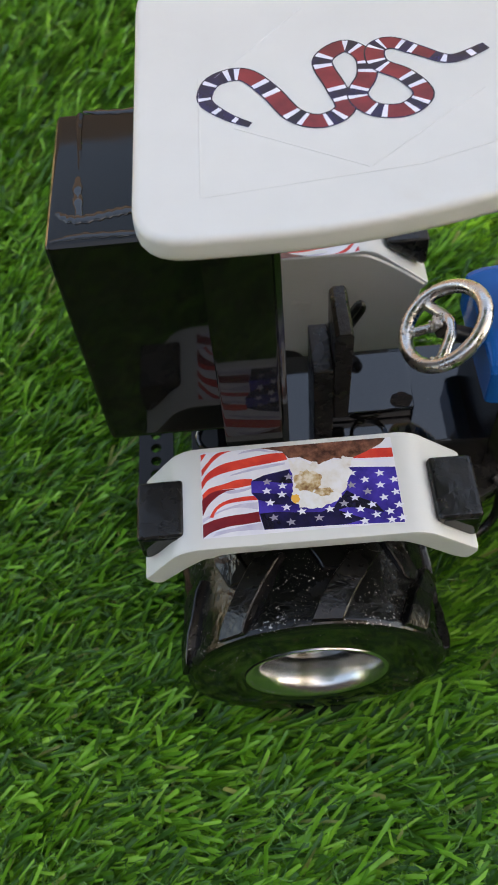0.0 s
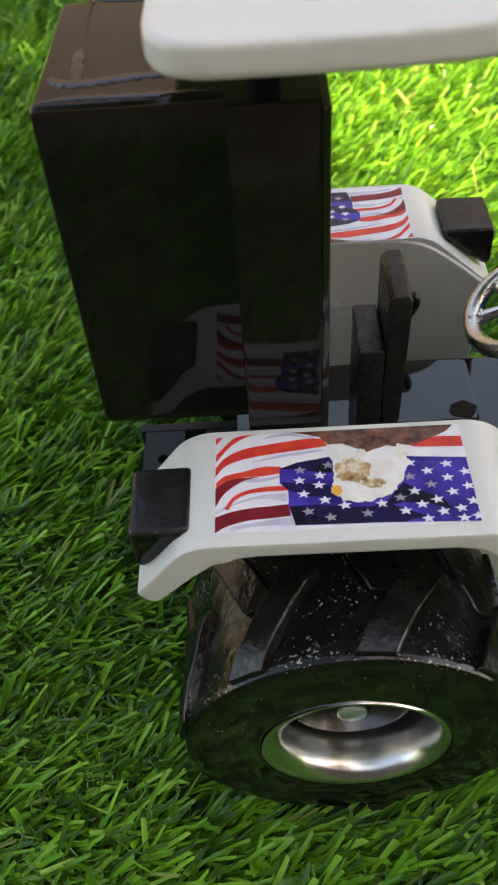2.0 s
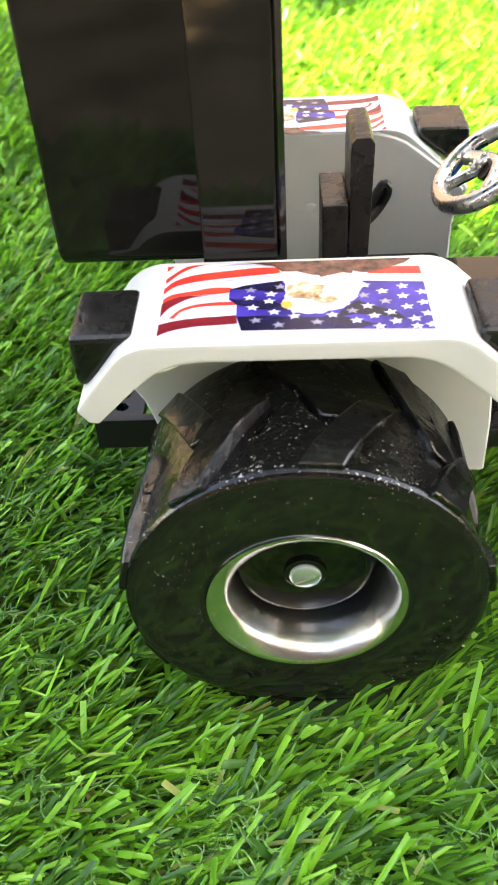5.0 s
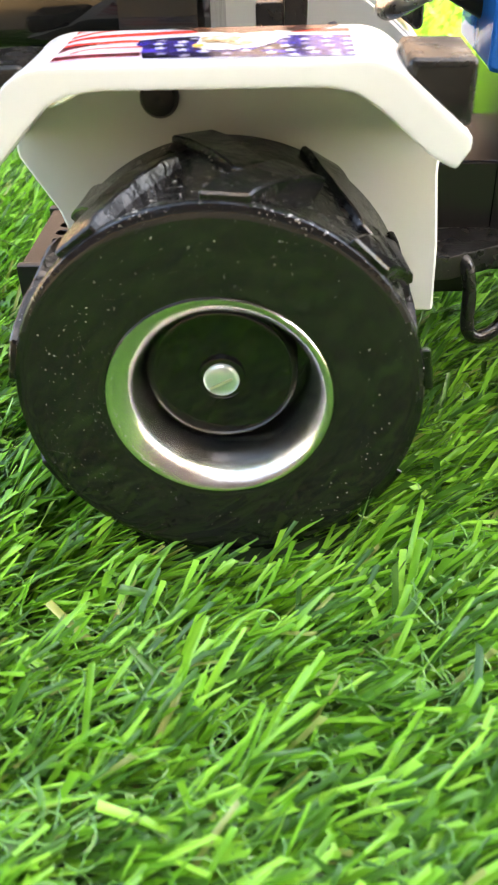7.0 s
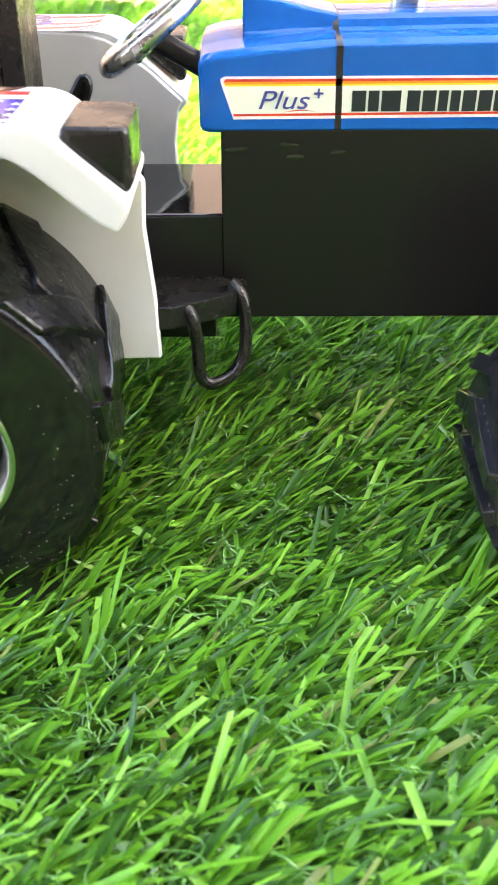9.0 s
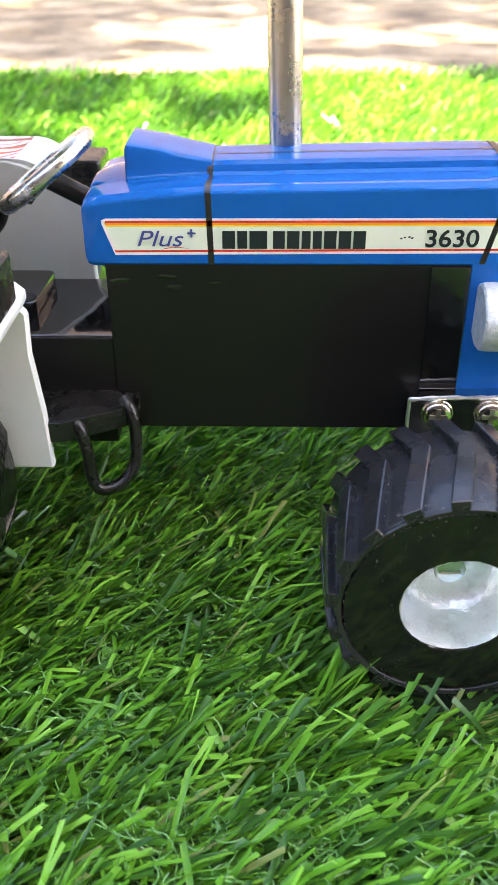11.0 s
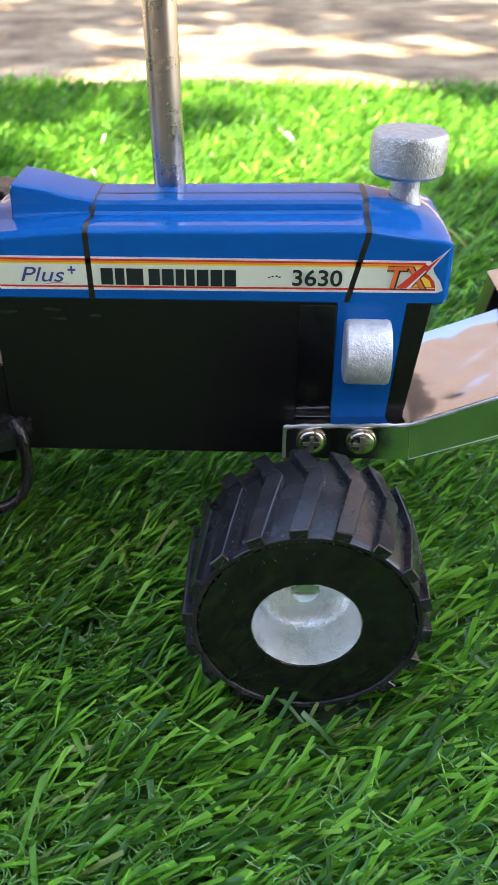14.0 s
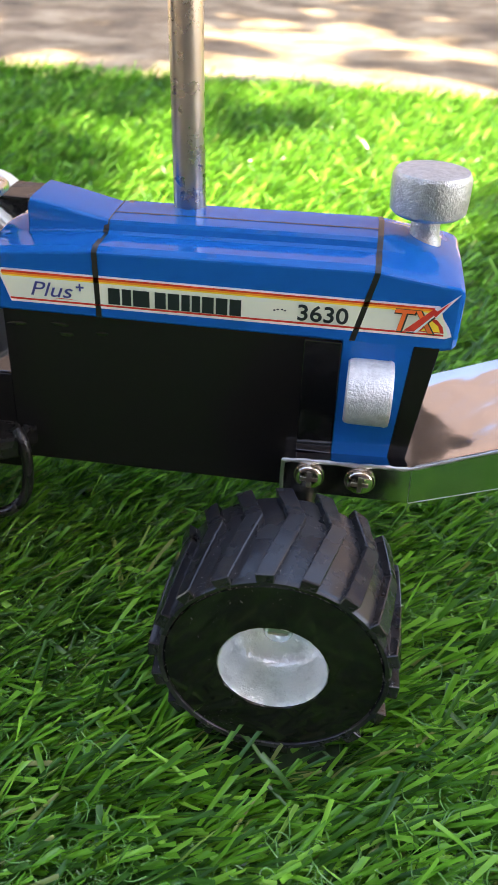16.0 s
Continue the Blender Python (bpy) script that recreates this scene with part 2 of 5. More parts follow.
def bevelled(bm, faces, size, segments=2):
    if size:
        edges = list({e for f in faces for e in f.edges if len(e.link_faces) == 2 and e.calc_face_angle(0) > 0.5})
        bmesh.ops.bevel(bm, geom=edges, offset=size * CM, segments=segments, profile=0.6, affect="EDGES")


def prism(bm, outline, axis, a, b, bevel=0.0, segments=2, mat=0):
    """An outline swept along an axis from a to b: (x, z) along y, (y, z) along x, (x, y) along z."""
    def at(p, d):
        return {"y": (p[0], d, p[1]), "x": (d, p[0], p[1]), "z": (p[0], p[1], d)}[axis]
    ends = [[bm.verts.new(Vector(at(p, d)) * CM) for p in outline] for d in (a, b)]
    faces = [bm.faces.new(ends[0]), bm.faces.new(ends[1][::-1])]
    for i in range(len(outline)):
        j = (i + 1) % len(outline)
        faces.append(bm.faces.new((ends[0][i], ends[1][i], ends[1][j], ends[0][j])))
    for f in faces:
        f.material_index = mat
    bmesh.ops.recalc_face_normals(bm, faces=faces)
    bevelled(bm, faces, bevel, segments)


def block(bm, x0, x1, y0, y1, z0, z1, bevel=0.06, mat=0):
    prism(bm, [(x0, z0), (x1, z0), (x1, z1), (x0, z1)], "y", y0, y1, bevel, 2, mat)


def lathe(bm, profile, centre, axis="y", steps=48, mat=0, cap=True):
    """A profile of (radius, distance along the axis) turned about the axis through centre."""
    rings = []
    for r, d in profile:
        ring = []
        for i in range(steps):
            a = 2 * math.pi * i / steps
            c, s = r * math.cos(a), r * math.sin(a)
            p = {"y": (c, d, s), "z": (c, s, d), "x": (d, c, s)}[axis]
            ring.append(bm.verts.new((Vector(centre) + Vector(p)) * CM))
        rings.append(ring)
    for lo, hi in zip(rings, rings[1:]):
        for i in range(steps):
            j = (i + 1) % steps
            bm.faces.new((lo[i], lo[j], hi[j], hi[i])).material_index = mat
    for ring, (r, d) in ((rings[0], profile[0]), (rings[-1], profile[-1])):
        if cap and r > 1e-4 and profile[0] != profile[-1]:
            bm.faces.new(ring).material_index = mat


def smooth_path(points, steps=6, closed=False):
    """Points on a smooth curve through the given ones."""
    v = [Vector(p) for p in points]
    out, count = [], len(v)
    for i in range(count if closed else count - 1):
        p0 = v[i - 1] if closed or i else v[0]
        p1, p2 = v[i], v[(i + 1) % count]
        p3 = v[(i + 2) % count] if closed or i + 2 < count else v[-1]
        for k in range(steps):
            t = k / steps
            out.append(0.5 * ((2 * p1) + (p2 - p0) * t + (2 * p0 - 5 * p1 + 4 * p2 - p3) * t * t + (3 * p1 - p0 - 3 * p2 + p3) * t ** 3))
    if not closed:
        out.append(v[-1])
    return out


def tube(bm, points, radius, sides=12, closed=False, mat=0):
    """A round bar along a path; radius may be a number or one number for each point."""
    v = [Vector(p) for p in points]
    rings, side = [], None
    for i, p in enumerate(v):
        a = v[i - 1] if closed or i else p
        b_ = v[(i + 1) % len(v)] if closed or i + 1 < len(v) else p
        d = (b_ - a).normalized()
        side = (side - d * side.dot(d)).normalized() if side else d.orthogonal().normalized()
        up = d.cross(side)
        r = radius[i] if isinstance(radius, (list, tuple)) else radius
        rings.append([bm.verts.new((p + (side * math.cos(2 * math.pi * k / sides) + up * math.sin(2 * math.pi * k / sides)) * r) * CM) for k in range(sides)])
    pairs = list(zip(rings, rings[1:])) + ([(rings[-1], rings[0])] if closed else [])
    for lo, hi in pairs:
        for k in range(sides):
            j = (k + 1) % sides
            bm.faces.new((lo[k], lo[j], hi[j], hi[k])).material_index = mat
    if not closed:
        bm.faces.new(rings[0]), bm.faces.new(rings[-1])


def loft(bm, sections, mat=0):
    """Skin over closed sections with equal numbers of points."""
    rings = [[bm.verts.new(Vector(p) * CM) for p in s] for s in sections]
    for lo, hi in zip(rings, rings[1:]):
        for i in range(len(lo)):
            j = (i + 1) % len(lo)
            bm.faces.new((lo[i], lo[j], hi[j], hi[i])).material_index = mat
    bm.faces.new(rings[0]), bm.faces.new(rings[-1])


def letters(name, text, size, x, y, z, mat, parent, label, stretch=1.0, slant=0.0, bold=0.0):
    """Raised writing on the near side, reading along x; size is the height of capitals in centimetres."""
    cu = bpy.data.curves.new(name, "FONT")
    cu.body, cu.size, cu.extrude, cu.shear, cu.offset = text, size * CM / 0.70, 0.00004, slant, bold
    tmp = bpy.data.objects.new(name, cu)
    scene.collection.objects.link(tmp)
    me = bpy.data.meshes.new_from_object(tmp)
    bpy.data.objects.remove(tmp)
    me.name = name
    me.transform(Matrix.Translation(Vector((x, y, z)) * CM) @ Matrix.Rotation(radians(90), 4, "X") @ Matrix.Diagonal((stretch, 1, 1, 1)))
    me.materials.clear()
    me.materials.append(mat)
    ob = new(name, me)
    ob.parent = parent
    return tagged(ob, label)


# ---- ground, turf and what stands round about ----
bm = bmesh.new()
bmesh.ops.create_grid(bm, x_segments=2, y_segments=2, size=60)
ground = tagged(part("ground", bm, PAVING), "sandy grey-brown concrete ground, its mottling painted like dappled light", "ground", kind="structure")
ground.location.z = -0.006
bm = bmesh.new()
prism(bm, [(-46, -24), (68, -24), (68, 67), (-46, 67)], "z", -0.55, 0.0, 0.0)
tagged(part("turf_mat", bm, BACKING), "artificial turf mat laid on the concrete", "turf", kind="structure")

WHEELS = ((-0.05, -0.9, 3.1, 2.1), (12.15, -1.0, 2.1, 1.4), (-0.05, 9.9, 13.8, 2.1), (12.15, 10.9, 13.9, 1.4))


def blades(name, label, x0, x1, y0, y1, spacing, per_tuft, width, seed, hole=None, fold=0.0):
    """A stretch of turf: tufts of bent ribbons with cut tips and a folded midrib, in one mesh."""
    rng = np.random.default_rng(seed)
    gx, gy = np.meshgrid(np.arange(x0, x1, spacing), np.arange(y0, y1, spacing))
    tx = (gx + (np.arange(gx.shape[0]) % 2)[:, None] * spacing * 0.5).reshape(-1)
    ty = gy.reshape(-1)
    tx, ty = tx + rng.normal(0, spacing * 0.22, tx.size), ty + rng.normal(0, spacing * 0.22, ty.size)
    lean_tuft, tilt_tuft = rng.normal(0, 0.24, tx.size), rng.normal(0, 0.13, tx.size)
    tuft = np.repeat(np.arange(tx.size), per_tuft)
    x, y = tx[tuft] + rng.normal(0, spacing * 0.24, tuft.size), ty[tuft] + rng.normal(0, spacing * 0.24, tuft.size)
    keep = (x > x0 - 0.3) & (x < x1 + 0.3) & (y > y0 - 0.3) & (y < y1 + 0.3)
    for wx, wy0, wy1, half in WHEELS:
        keep &= ~((np.abs(x - wx + 0.5) < half) & (y > wy0) & (y < wy1))
    if hole:
        keep &= ~((x > hole[0]) & (x < hole[1]) & (y > hole[2]) & (y < hole[3]))
    x, y, tuft = x[keep], y[keep], tuft[keep]
    count = len(x)
    patch = np.sin(x * 0.9 + 1.3 * np.sin(y * 0.7)) * np.cos(y * 0.8 + np.sin(x * 0.5))
    stray = rng.random(count) < 0.06
    turn = np.where(stray, rng.uniform(-math.pi, math.pi, count), rng.normal(0.22, 0.29, count) + lean_tuft[tuft]) + 0.22 * patch
    tilt = np.clip(rng.normal(0.92, 0.20, count) + tilt_tuft[tuft], 0.1, 1.25)
    bend = np.clip(rng.normal(0.54, 0.34, count), -0.3, 1.3)
    long = np.clip(rng.normal(1.50, 0.34, count), 0.7, 2.2)
    for wx, wy0, wy1, half in WHEELS:
        long = np.where((np.abs(x - wx) < half + 0.8) & (y > wy0 - 1.7) & (y < wy0), long * 0.8, long)
    edge = y > 64.0
    long, tilt = np.where(edge, long * 1.1, long), np.where(edge, tilt * 0.75, tilt)
    wide = width * rng.uniform(0.7, 1.2, count)
    twist = turn + math.pi / 2 + rng.normal(0, 0.5, count)
    rows = 4
    px, py, pz = x.copy(), y.copy(), np.zeros(count)
    across = (-1, 0, 1) if fold else (-1, 1)
    n_ = len(across)
    verts = np.empty((count, rows, n_, 3))
    slant = rng.uniform(-0.09, 0.09, count)
    for k in range(rows):
        w = wide * (0.9, 1.0, 1.0, 1.0)[k] / 2
        slope = tilt + bend * k / (rows - 1)
        cut = slant if k == rows - 1 else np.zeros(count)
        for s, sign in enumerate(across):
            rib = fold * wide if sign == 0 else 0
            verts[:, k, s, 0] = px + sign * w * np.cos(twist) + rib * np.cos(slope) * np.cos(turn) + sign * cut * np.sin(slope) * np.cos(turn)
            verts[:, k, s, 1] = py + sign * w * np.sin(twist) + rib * np.cos(slope) * np.sin(turn) + sign * cut * np.sin(slope) * np.sin(turn)
            verts[:, k, s, 2] = pz + sign * w * 0.35 * np.sin(turn - twist) - rib * np.sin(slope)
        step = long / (rows - 1)
        px, py, pz = px + step * np.sin(slope) * np.cos(turn), py + step * np.sin(slope) * np.sin(turn), pz + step * np.cos(slope)
    base = (np.arange(count) * rows * n_)[:, None, None]
    quad = np.array([[n_ * k + c, n_ * k + c + 1, n_ * k + n_ + c + 1, n_ * k + n_ + c] for k in range(rows - 1) for c in range(n_ - 1)])[None]
    faces = (base + quad).reshape(-1)
    me = bpy.data.meshes.new(name)
    me.vertices.add(count * rows * n_)
    me.vertices.foreach_set("co", (verts * CM).reshape(-1))
    me.loops.add(len(faces))
    me.loops.foreach_set("vertex_index", faces.astype(np.int32))
    me.polygons.add(len(faces) // 4)
    me.polygons.foreach_set("loop_start", np.arange(0, len(faces), 4, dtype=np.int32))
    me.update(calc_edges=True)
    me.shade_smooth()
    me.materials.append(GRASS)
    return tagged(new(name, me), label, "grass", kind="stuff")


NEAR, MIDDLE = (-18, 24, -11, 21), (-26, 48, 21, 67)
blades("turf_grass", "glossy green plastic turf blades bent sideways", *NEAR, 0.56, 16, 0.118, 5, fold=0.22)
blades("turf_grass", "green plastic turf blades behind the tractor", *MIDDLE, 0.70, 17, 0.125, 6)
blades("turf_grass", "green plastic turf blades on the rest of the mat", -46, 68, -24, 66.5, 0.9, 8, 0.2, 7, (-26, 48, -11, 67))


def thatch(x0, x1, y0, y1, density, seed):
    """Fine curled threads low between the blades."""
    rng = np.random.default_rng(seed)
    count = int((x1 - x0) * (y1 - y0) * density)
    p = np.stack([rng.uniform(x0, x1, count), rng.uniform(y0, y1, count), rng.uniform(0.15, 0.66, count)], 1)
    for wx, wy0, wy1, half in WHEELS:
        p = p[~((np.abs(p[:, 0] - wx) < half + 1.6) & (p[:, 1] > wy0 - 1.8) & (p[:, 1] < wy1 + 0.5))]
    count = len(p)
    way = rng.uniform(0, 2 * math.pi, count)
    curl = rng.normal(0, 0.55, count)
    rise = rng.normal(0.0, 0.05, count)
    rows = 10
    verts = np.empty((count, rows, 2, 3))
    for k in range(rows):
        side = np.stack([-np.sin(way), np.cos(way), 0.6 * np.sin(way + k * 0.5)], 1) * 0.012
        verts[:, k, 0], verts[:, k, 1] = p - side, p + side
        way = way + curl + rng.normal(0, 0.16, count)
        rise = rise + rng.normal(0, 0.025, count)
        p = p + np.stack([np.cos(way) * 0.11, np.sin(way) * 0.11, rise], 1)
        p[:, 2] = np.clip(p[:, 2], 0.05, 0.9)
    base = (np.arange(count) * rows * 2)[:, None, None]
    quad = np.array([[2 * k, 2 * k + 1, 2 * k + 3, 2 * k + 2] for k in range(rows - 1)])[None]
    me = bpy.data.meshes.new("turf_thatch")
    me.from_pydata((verts * CM).reshape(-1, 3), [], (base + quad).reshape(-1, 4))
    me.materials.append(THATCH)
    return tagged(new("turf_thatch", me), "fine curled pale green threads between the blades", "grass", kind="stuff")


thatch(-12, 22, -10, 9, 22, 8)

# A plain house wall behind the paving, and the tree whose crown shades the tractor.
bm = bmesh.new()
block(bm, -900, 900, 480, 510, 0, 366, 0.5)
tagged(part("wall_north", bm, PLASTER), "brown plastered house wall beyond the paving", "wall", kind="structure")

# Wall added out of view; it blocks low sky light from the south.
bm = bmesh.new()
block(bm, -700, 700, -370, -340, 0, 315, 0.5)
tagged(part("sky_blocker_south", bm, PLASTER), "brown plastered wall added out of view to block low sky light", "wall", kind="structure")


def shade_tree():
    tree = new("tree")
    tagged(tree, "leafy broad-crowned tree beside the paving", "tree")
    rng = random.Random(3)
    height = 300.0
    drift = Vector((sun_dir.x / sun_dir.z, sun_dir.y / sun_dir.z)) * height
    root = Vector((310, -200, 0))
    bm = bmesh.new()
    tube(bm, smooth_path([root, root + Vector((-8, 6, 90)), root + Vector((-30, 14, 180)), Vector((drift.x + 90, drift.y - 40, 265))], 5), [16 - 0.5 * i for i in range(16)], 12)
    for i in range(9):
        a = i * 0.7
        tip = Vector((drift.x + 110 * math.cos(a), drift.y - 60 + 90 * math.sin(a), height + rng.uniform(-20, 25)))
        mid = Vector((drift.x + 60, drift.y - 40, 250)).lerp(tip, 0.5) + Vector((0, 0, 12))
        tube(bm, smooth_path([Vector((drift.x + 90, drift.y - 40, 255)), mid, tip], 5), [6 - 0.5 * k for k in range(11)], 8)
    part("trunk", bm, BARK, tree)
    bm = bmesh.new()
    leaves = []
    # Dense crown over the tractor, thin outer twigs over the paving behind it.
    for _ in range(6200):
        sx = rng.uniform(-110, 130)
        edge = 12.5 + 17 / (1 + math.exp((sx - 0.5) / 1.5)) + 21 / (1 + math.exp((sx + 5) / 1.2)) + 25 / (1 + math.exp((17.0 - sx) / 1.3)) + 2.0 * math.sin(sx * 0.9) + 1.5 * math.sin(sx * 2.3)
        sy = edge - min(110, abs(rng.gauss(0, 1)) * 62)
        if (sx < -4 and sy > 22 and rng.random() < 0.62) or (sx < -6 and sy > 2 and rng.random() < 0.55) or (sx > 14 and sy > 20 and rng.random() < 0.55):
            continue
        leaves.append((sx, sy))
    for _ in range(160):
        leaves.append((rng.uniform(-70, 100), rng.uniform(68, 170)))
    # Extra leaves out of view, added to keep sun off the southern ground.
    for _ in range(1500):
        leaves.append((rng.uniform(-130, 130), rng.uniform(-215, -85)))
    clumps = [(rng.uniform(-60, 80), rng.uniform(80, 160), rng.uniform(3, 8)) for _ in range(22)]
    clumps += [(-12, 60, 4), (33, 66, 3), (34, 88, 6), (50, 96, 7), (-16, 92, 6), (-24, 112, 8), (26, 120, 7)]
    for cx, cy, r in clumps:
        for _ in range(30):
            leaves.append((rng.gauss(cx, r), rng.gauss(cy, r * 0.5)))
    spots = []
    for sx, sy in leaves:
        h = height + rng.uniform(-35, 45)
        spots.append(Vector((sx + sun_dir.x / sun_dir.z * h, sy + sun_dir.y / sun_dir.z * h, h)))
    # Boughs that reach over the tractor, with gaps of sky between them.
    for _ in range(20):
        a, d = rng.uniform(0, 6.28), 190 * math.sqrt(rng.random())
        bough = Vector((10 + d * math.cos(a), -40 + 0.8 * d * math.sin(a), height + rng.uniform(-10, 40)))
        for _ in range(44):
            spots.append(bough + Vector((rng.gauss(0, 17), rng.gauss(0, 17), rng.gauss(0, 10))))
    for p in spots:
        a, tilt_, size = rng.uniform(0, 6.28), rng.uniform(-0.7, 0.7), rng.uniform(4.5, 8.5)
        u = Vector((math.cos(a), math.sin(a), tilt_ * 0.6)) * size
        v = Vector((-math.sin(a), math.cos(a), -tilt_ * 0.4)) * size * 0.5
        poly(bm, [p - u, p - u * 0.3 + v, p + u * 0.4 + v * 0.8, p + u, p + u * 0.4 - v * 0.8, p - u * 0.3 - v])
    part("crown", bm, LEAF, tree)
    return tree


shade_tree()

# ---- the toy tractor ----
tractor = tagged(new("toy_tractor"), "handmade blue, black and white toy tractor standing on artificial turf", "toy tractor")
tractor.location.z = -0.009
AXIS = 6.45
HOOD_AXIS = 6.2


def grain(bm, rng, p, out, least=0.006, most=0.017):
    """One grain of grit at p on a surface that faces out."""
    size = least + (most - least) * rng.random() ** 2
    a = Vector((rng.gauss(0, 1), rng.gauss(0, 1), rng.gauss(0, 1))).normalized()
    c = a.cross(out).normalized()
    e = out.cross(c)
    tip = bm.verts.new((p + out * size * 0.7) * CM)
    foot = [bm.verts.new((p + (c * math.cos(k) * rng.uniform(0.6, 1.6) + e * math.sin(k)) * size) * CM) for k in (0, 2.1, 4.2)]
    for k in range(3):
        bm.faces.new((tip, foot[k], foot[k - 2]))


def rear_wheel(cx, cz, face, way):
    """A rear wheel whose outer face lies at y = face; way is 1 towards the tractor's middle for the near side, -1 for the far side."""
    bm = bmesh.new()
    prof = [(1.72, 0.35), (1.78, 0.06), (1.92, 0.004), (1.97, 0.0), (3.08, 0.02), (3.20, 0.024), (3.25, 0.035), (3.32, 0.07), (3.35, 0.13), (3.35, 0.2), (3.28, 0.5), (3.28, 1.8), (3.28, 2.9), (3.33, 3.3), (3.25, 3.5), (2.2, 3.55), (1.2, 3.5), (1.2, 1.3), (1.72, 1.3), (1.72, 0.35)]
    lathe(bm, [(r, way * d) for r, d in prof], (cx, face, cz), "y", 120)
    for f in bm.faces:
        if all((v.co.x - cx * CM) ** 2 + (v.co.z - cz * CM) ** 2 > (3.2 * CM) ** 2 for v in f.verts):
            f.material_index = 1
    wheel = part("rear_wheel", bm, [TYREGLOSS, TREADGLOSS], tractor, "black painted rear wheel with chromed rim")
    bm = bmesh.new()
    prof = [(1.86, 0.03), (1.85, -0.012), (1.80, -0.012), (1.72, 0.035), (1.64, 0.10), (1.575, 0.17), (1.53, 0.27), (1.495, 0.42), (1.47, 0.60), (1.46, 0.78), (1.45, 0.95), (1.42, 1.25), (1.86, 1.25), (1.86, 0.03)]
    lathe(bm, [(r, way * d) for r, d in prof], (cx, face, cz), "y", 64)
    for vert in bm.verts:
        depth = (vert.co.y / CM - face) * way
        vert.co.x += 0.09 * CM * min(1, max(0, depth + 0.01) / 0.16)
    part("rim", bm, RIMCHROME, wheel, "chromed rim ring", 60)
    bm = bmesh.new()
    lathe(bm, [(1.30, way * 1.1), (1.29, way * 0.90), (1.24, way * 0.85), (1.15, way * 0.83), (0.41, way * 0.82), (0.40, way * 0.74), (0.36, way * 0.72), (0.0, way * 0.72)], (cx, face, cz), "y", 48, cap=False)
    part("hub_disc", bm, TYREGLOSS, wheel, "black hub disc")
    bm = bmesh.new()
    lathe(bm, [(0.31, way * 0.8), (0.31, way * 0.69), (0.30, way * 0.66), (0.25, way * 0.63), (0.15, way * 0.61), (0.0, way * 0.605)], (cx, face, cz), "y", 24)
    part("axle_bolt", bm, GREENGLASS, wheel, "shiny zinc axle bolt", 60)
    bm = bmesh.new()
    prism(bm, [(cx - 0.2, cz - 0.11), (cx - 0.18, cz - 0.14), (cx + 0.2, cz + 0.05), (cx + 0.18, cz + 0.09)], "y", face + way * 0.598, face + way * 0.64)
    part("bolt_slot", bm, SLOT, wheel, "dull screwdriver slot")
    shapes = []
    rng = random.Random(11)
    for side in (0, 1, 0, 1, 0, 1):
        bm = bmesh.new()
        d0, d1, skew = ((0.12, 1.95, 0.34), (1.45, 3.4, -0.34))[side]
        rows_ = []
        bow = rng.uniform(-0.03, 0.03)
        for k in range(9):
            u = k / 8
            d, a = d0 + (d1 - d0) * u, skew * u + bow * math.sin(3.14 * u)
            h = (0.235, 0.135)[side] * min(1.0, 0.85 + 2 * u, 0.85 + 2 * (1 - u)) + rng.uniform(-0.015, 0.015)
            for r in (3.2, 3.27 + h):
                for w in (-0.12, 0.12):
                    w2 = w * (1.0 if r < 3.25 else 0.9) + rng.uniform(-0.004, 0.004)
                    rows_.append(bm.verts.new(Vector((r * math.sin(a + w2), way * d, r * math.cos(a + w2))) * CM))
        q = [rows_[i:i + 4] for i in range(0, 36, 4)]
        for lo, hi in zip(q, q[1:]):
            for i, j in ((0, 1), (1, 3), (3, 2), (2, 0)):
                bm.faces.new((lo[i], lo[j], hi[j], hi[i]))
        for e in (q[0], q[-1]):
            bm.faces.new((e[0], e[1], e[3], e[2]))
        bmesh.ops.recalc_face_normals(bm, faces=bm.faces)
        bmesh.ops.bevel(bm, geom=[e for e in bm.edges if e.calc_face_angle(0) > 0.7], offset=0.03 * CM, segments=1, affect="EDGES")
        me = bpy.data.meshes.new("tread_lug")
        bm.to_mesh(me)
        bm.free()
        me.shade_smooth()
        me.set_sharp_from_angle(angle=radians(30))
        me.materials.append(TREADGLOSS)
        shapes.append(me)
    for side in (0, 1):
        for i in range(9):
            ob = new("tread_lug", shapes[side + 2 * rng.randrange(3)])
            ob.parent = wheel
            ob.matrix_local = Matrix.Translation(Vector((cx, face, cz)) * CM) @ Matrix.Rotation(2 * math.pi * (i + 0.22 * side) / 9 + 0.03 + rng.uniform(-0.04, 0.04), 4, "Y") @ Matrix.Rotation(rng.uniform(-0.03, 0.03), 4, "Z")
    # Grit strewn on the side, thickest above the hub, and on the rim's lower lip.
    bm = bmesh.new()
    for k in range(360):
        a = rng.gauss(2.5, 0.35) if k < 150 else rng.gauss(-0.9, 0.5) if k < 230 else rng.uniform(0, 6.28)
        r = min(3.05, 2.0 + abs(rng.gauss(0, 0.45))) if k < 150 else rng.uniform(2.0, 3.05)
        grain(bm, rng, Vector((cx + r * math.cos(a), face + way * 0.012, cz + r * math.sin(a))), Vector((0, -way, 0)), 0.004, 0.018)
    for k in range(170):
        a, r = rng.gauss(3.75, 0.35), rng.uniform(1.62, 1.84)
        grain(bm, rng, Vector((cx + 0.04 + r * math.cos(a), face + way * (0.0 if r > 1.78 else (1.80 - r) * 0.7), cz + r * math.sin(a))), Vector((0, -way, 0)), 0.006, 0.02)
    for k in range(260):
        a, d = rng.gauss(0.05, 0.55), rng.uniform(0.15, 3.2)
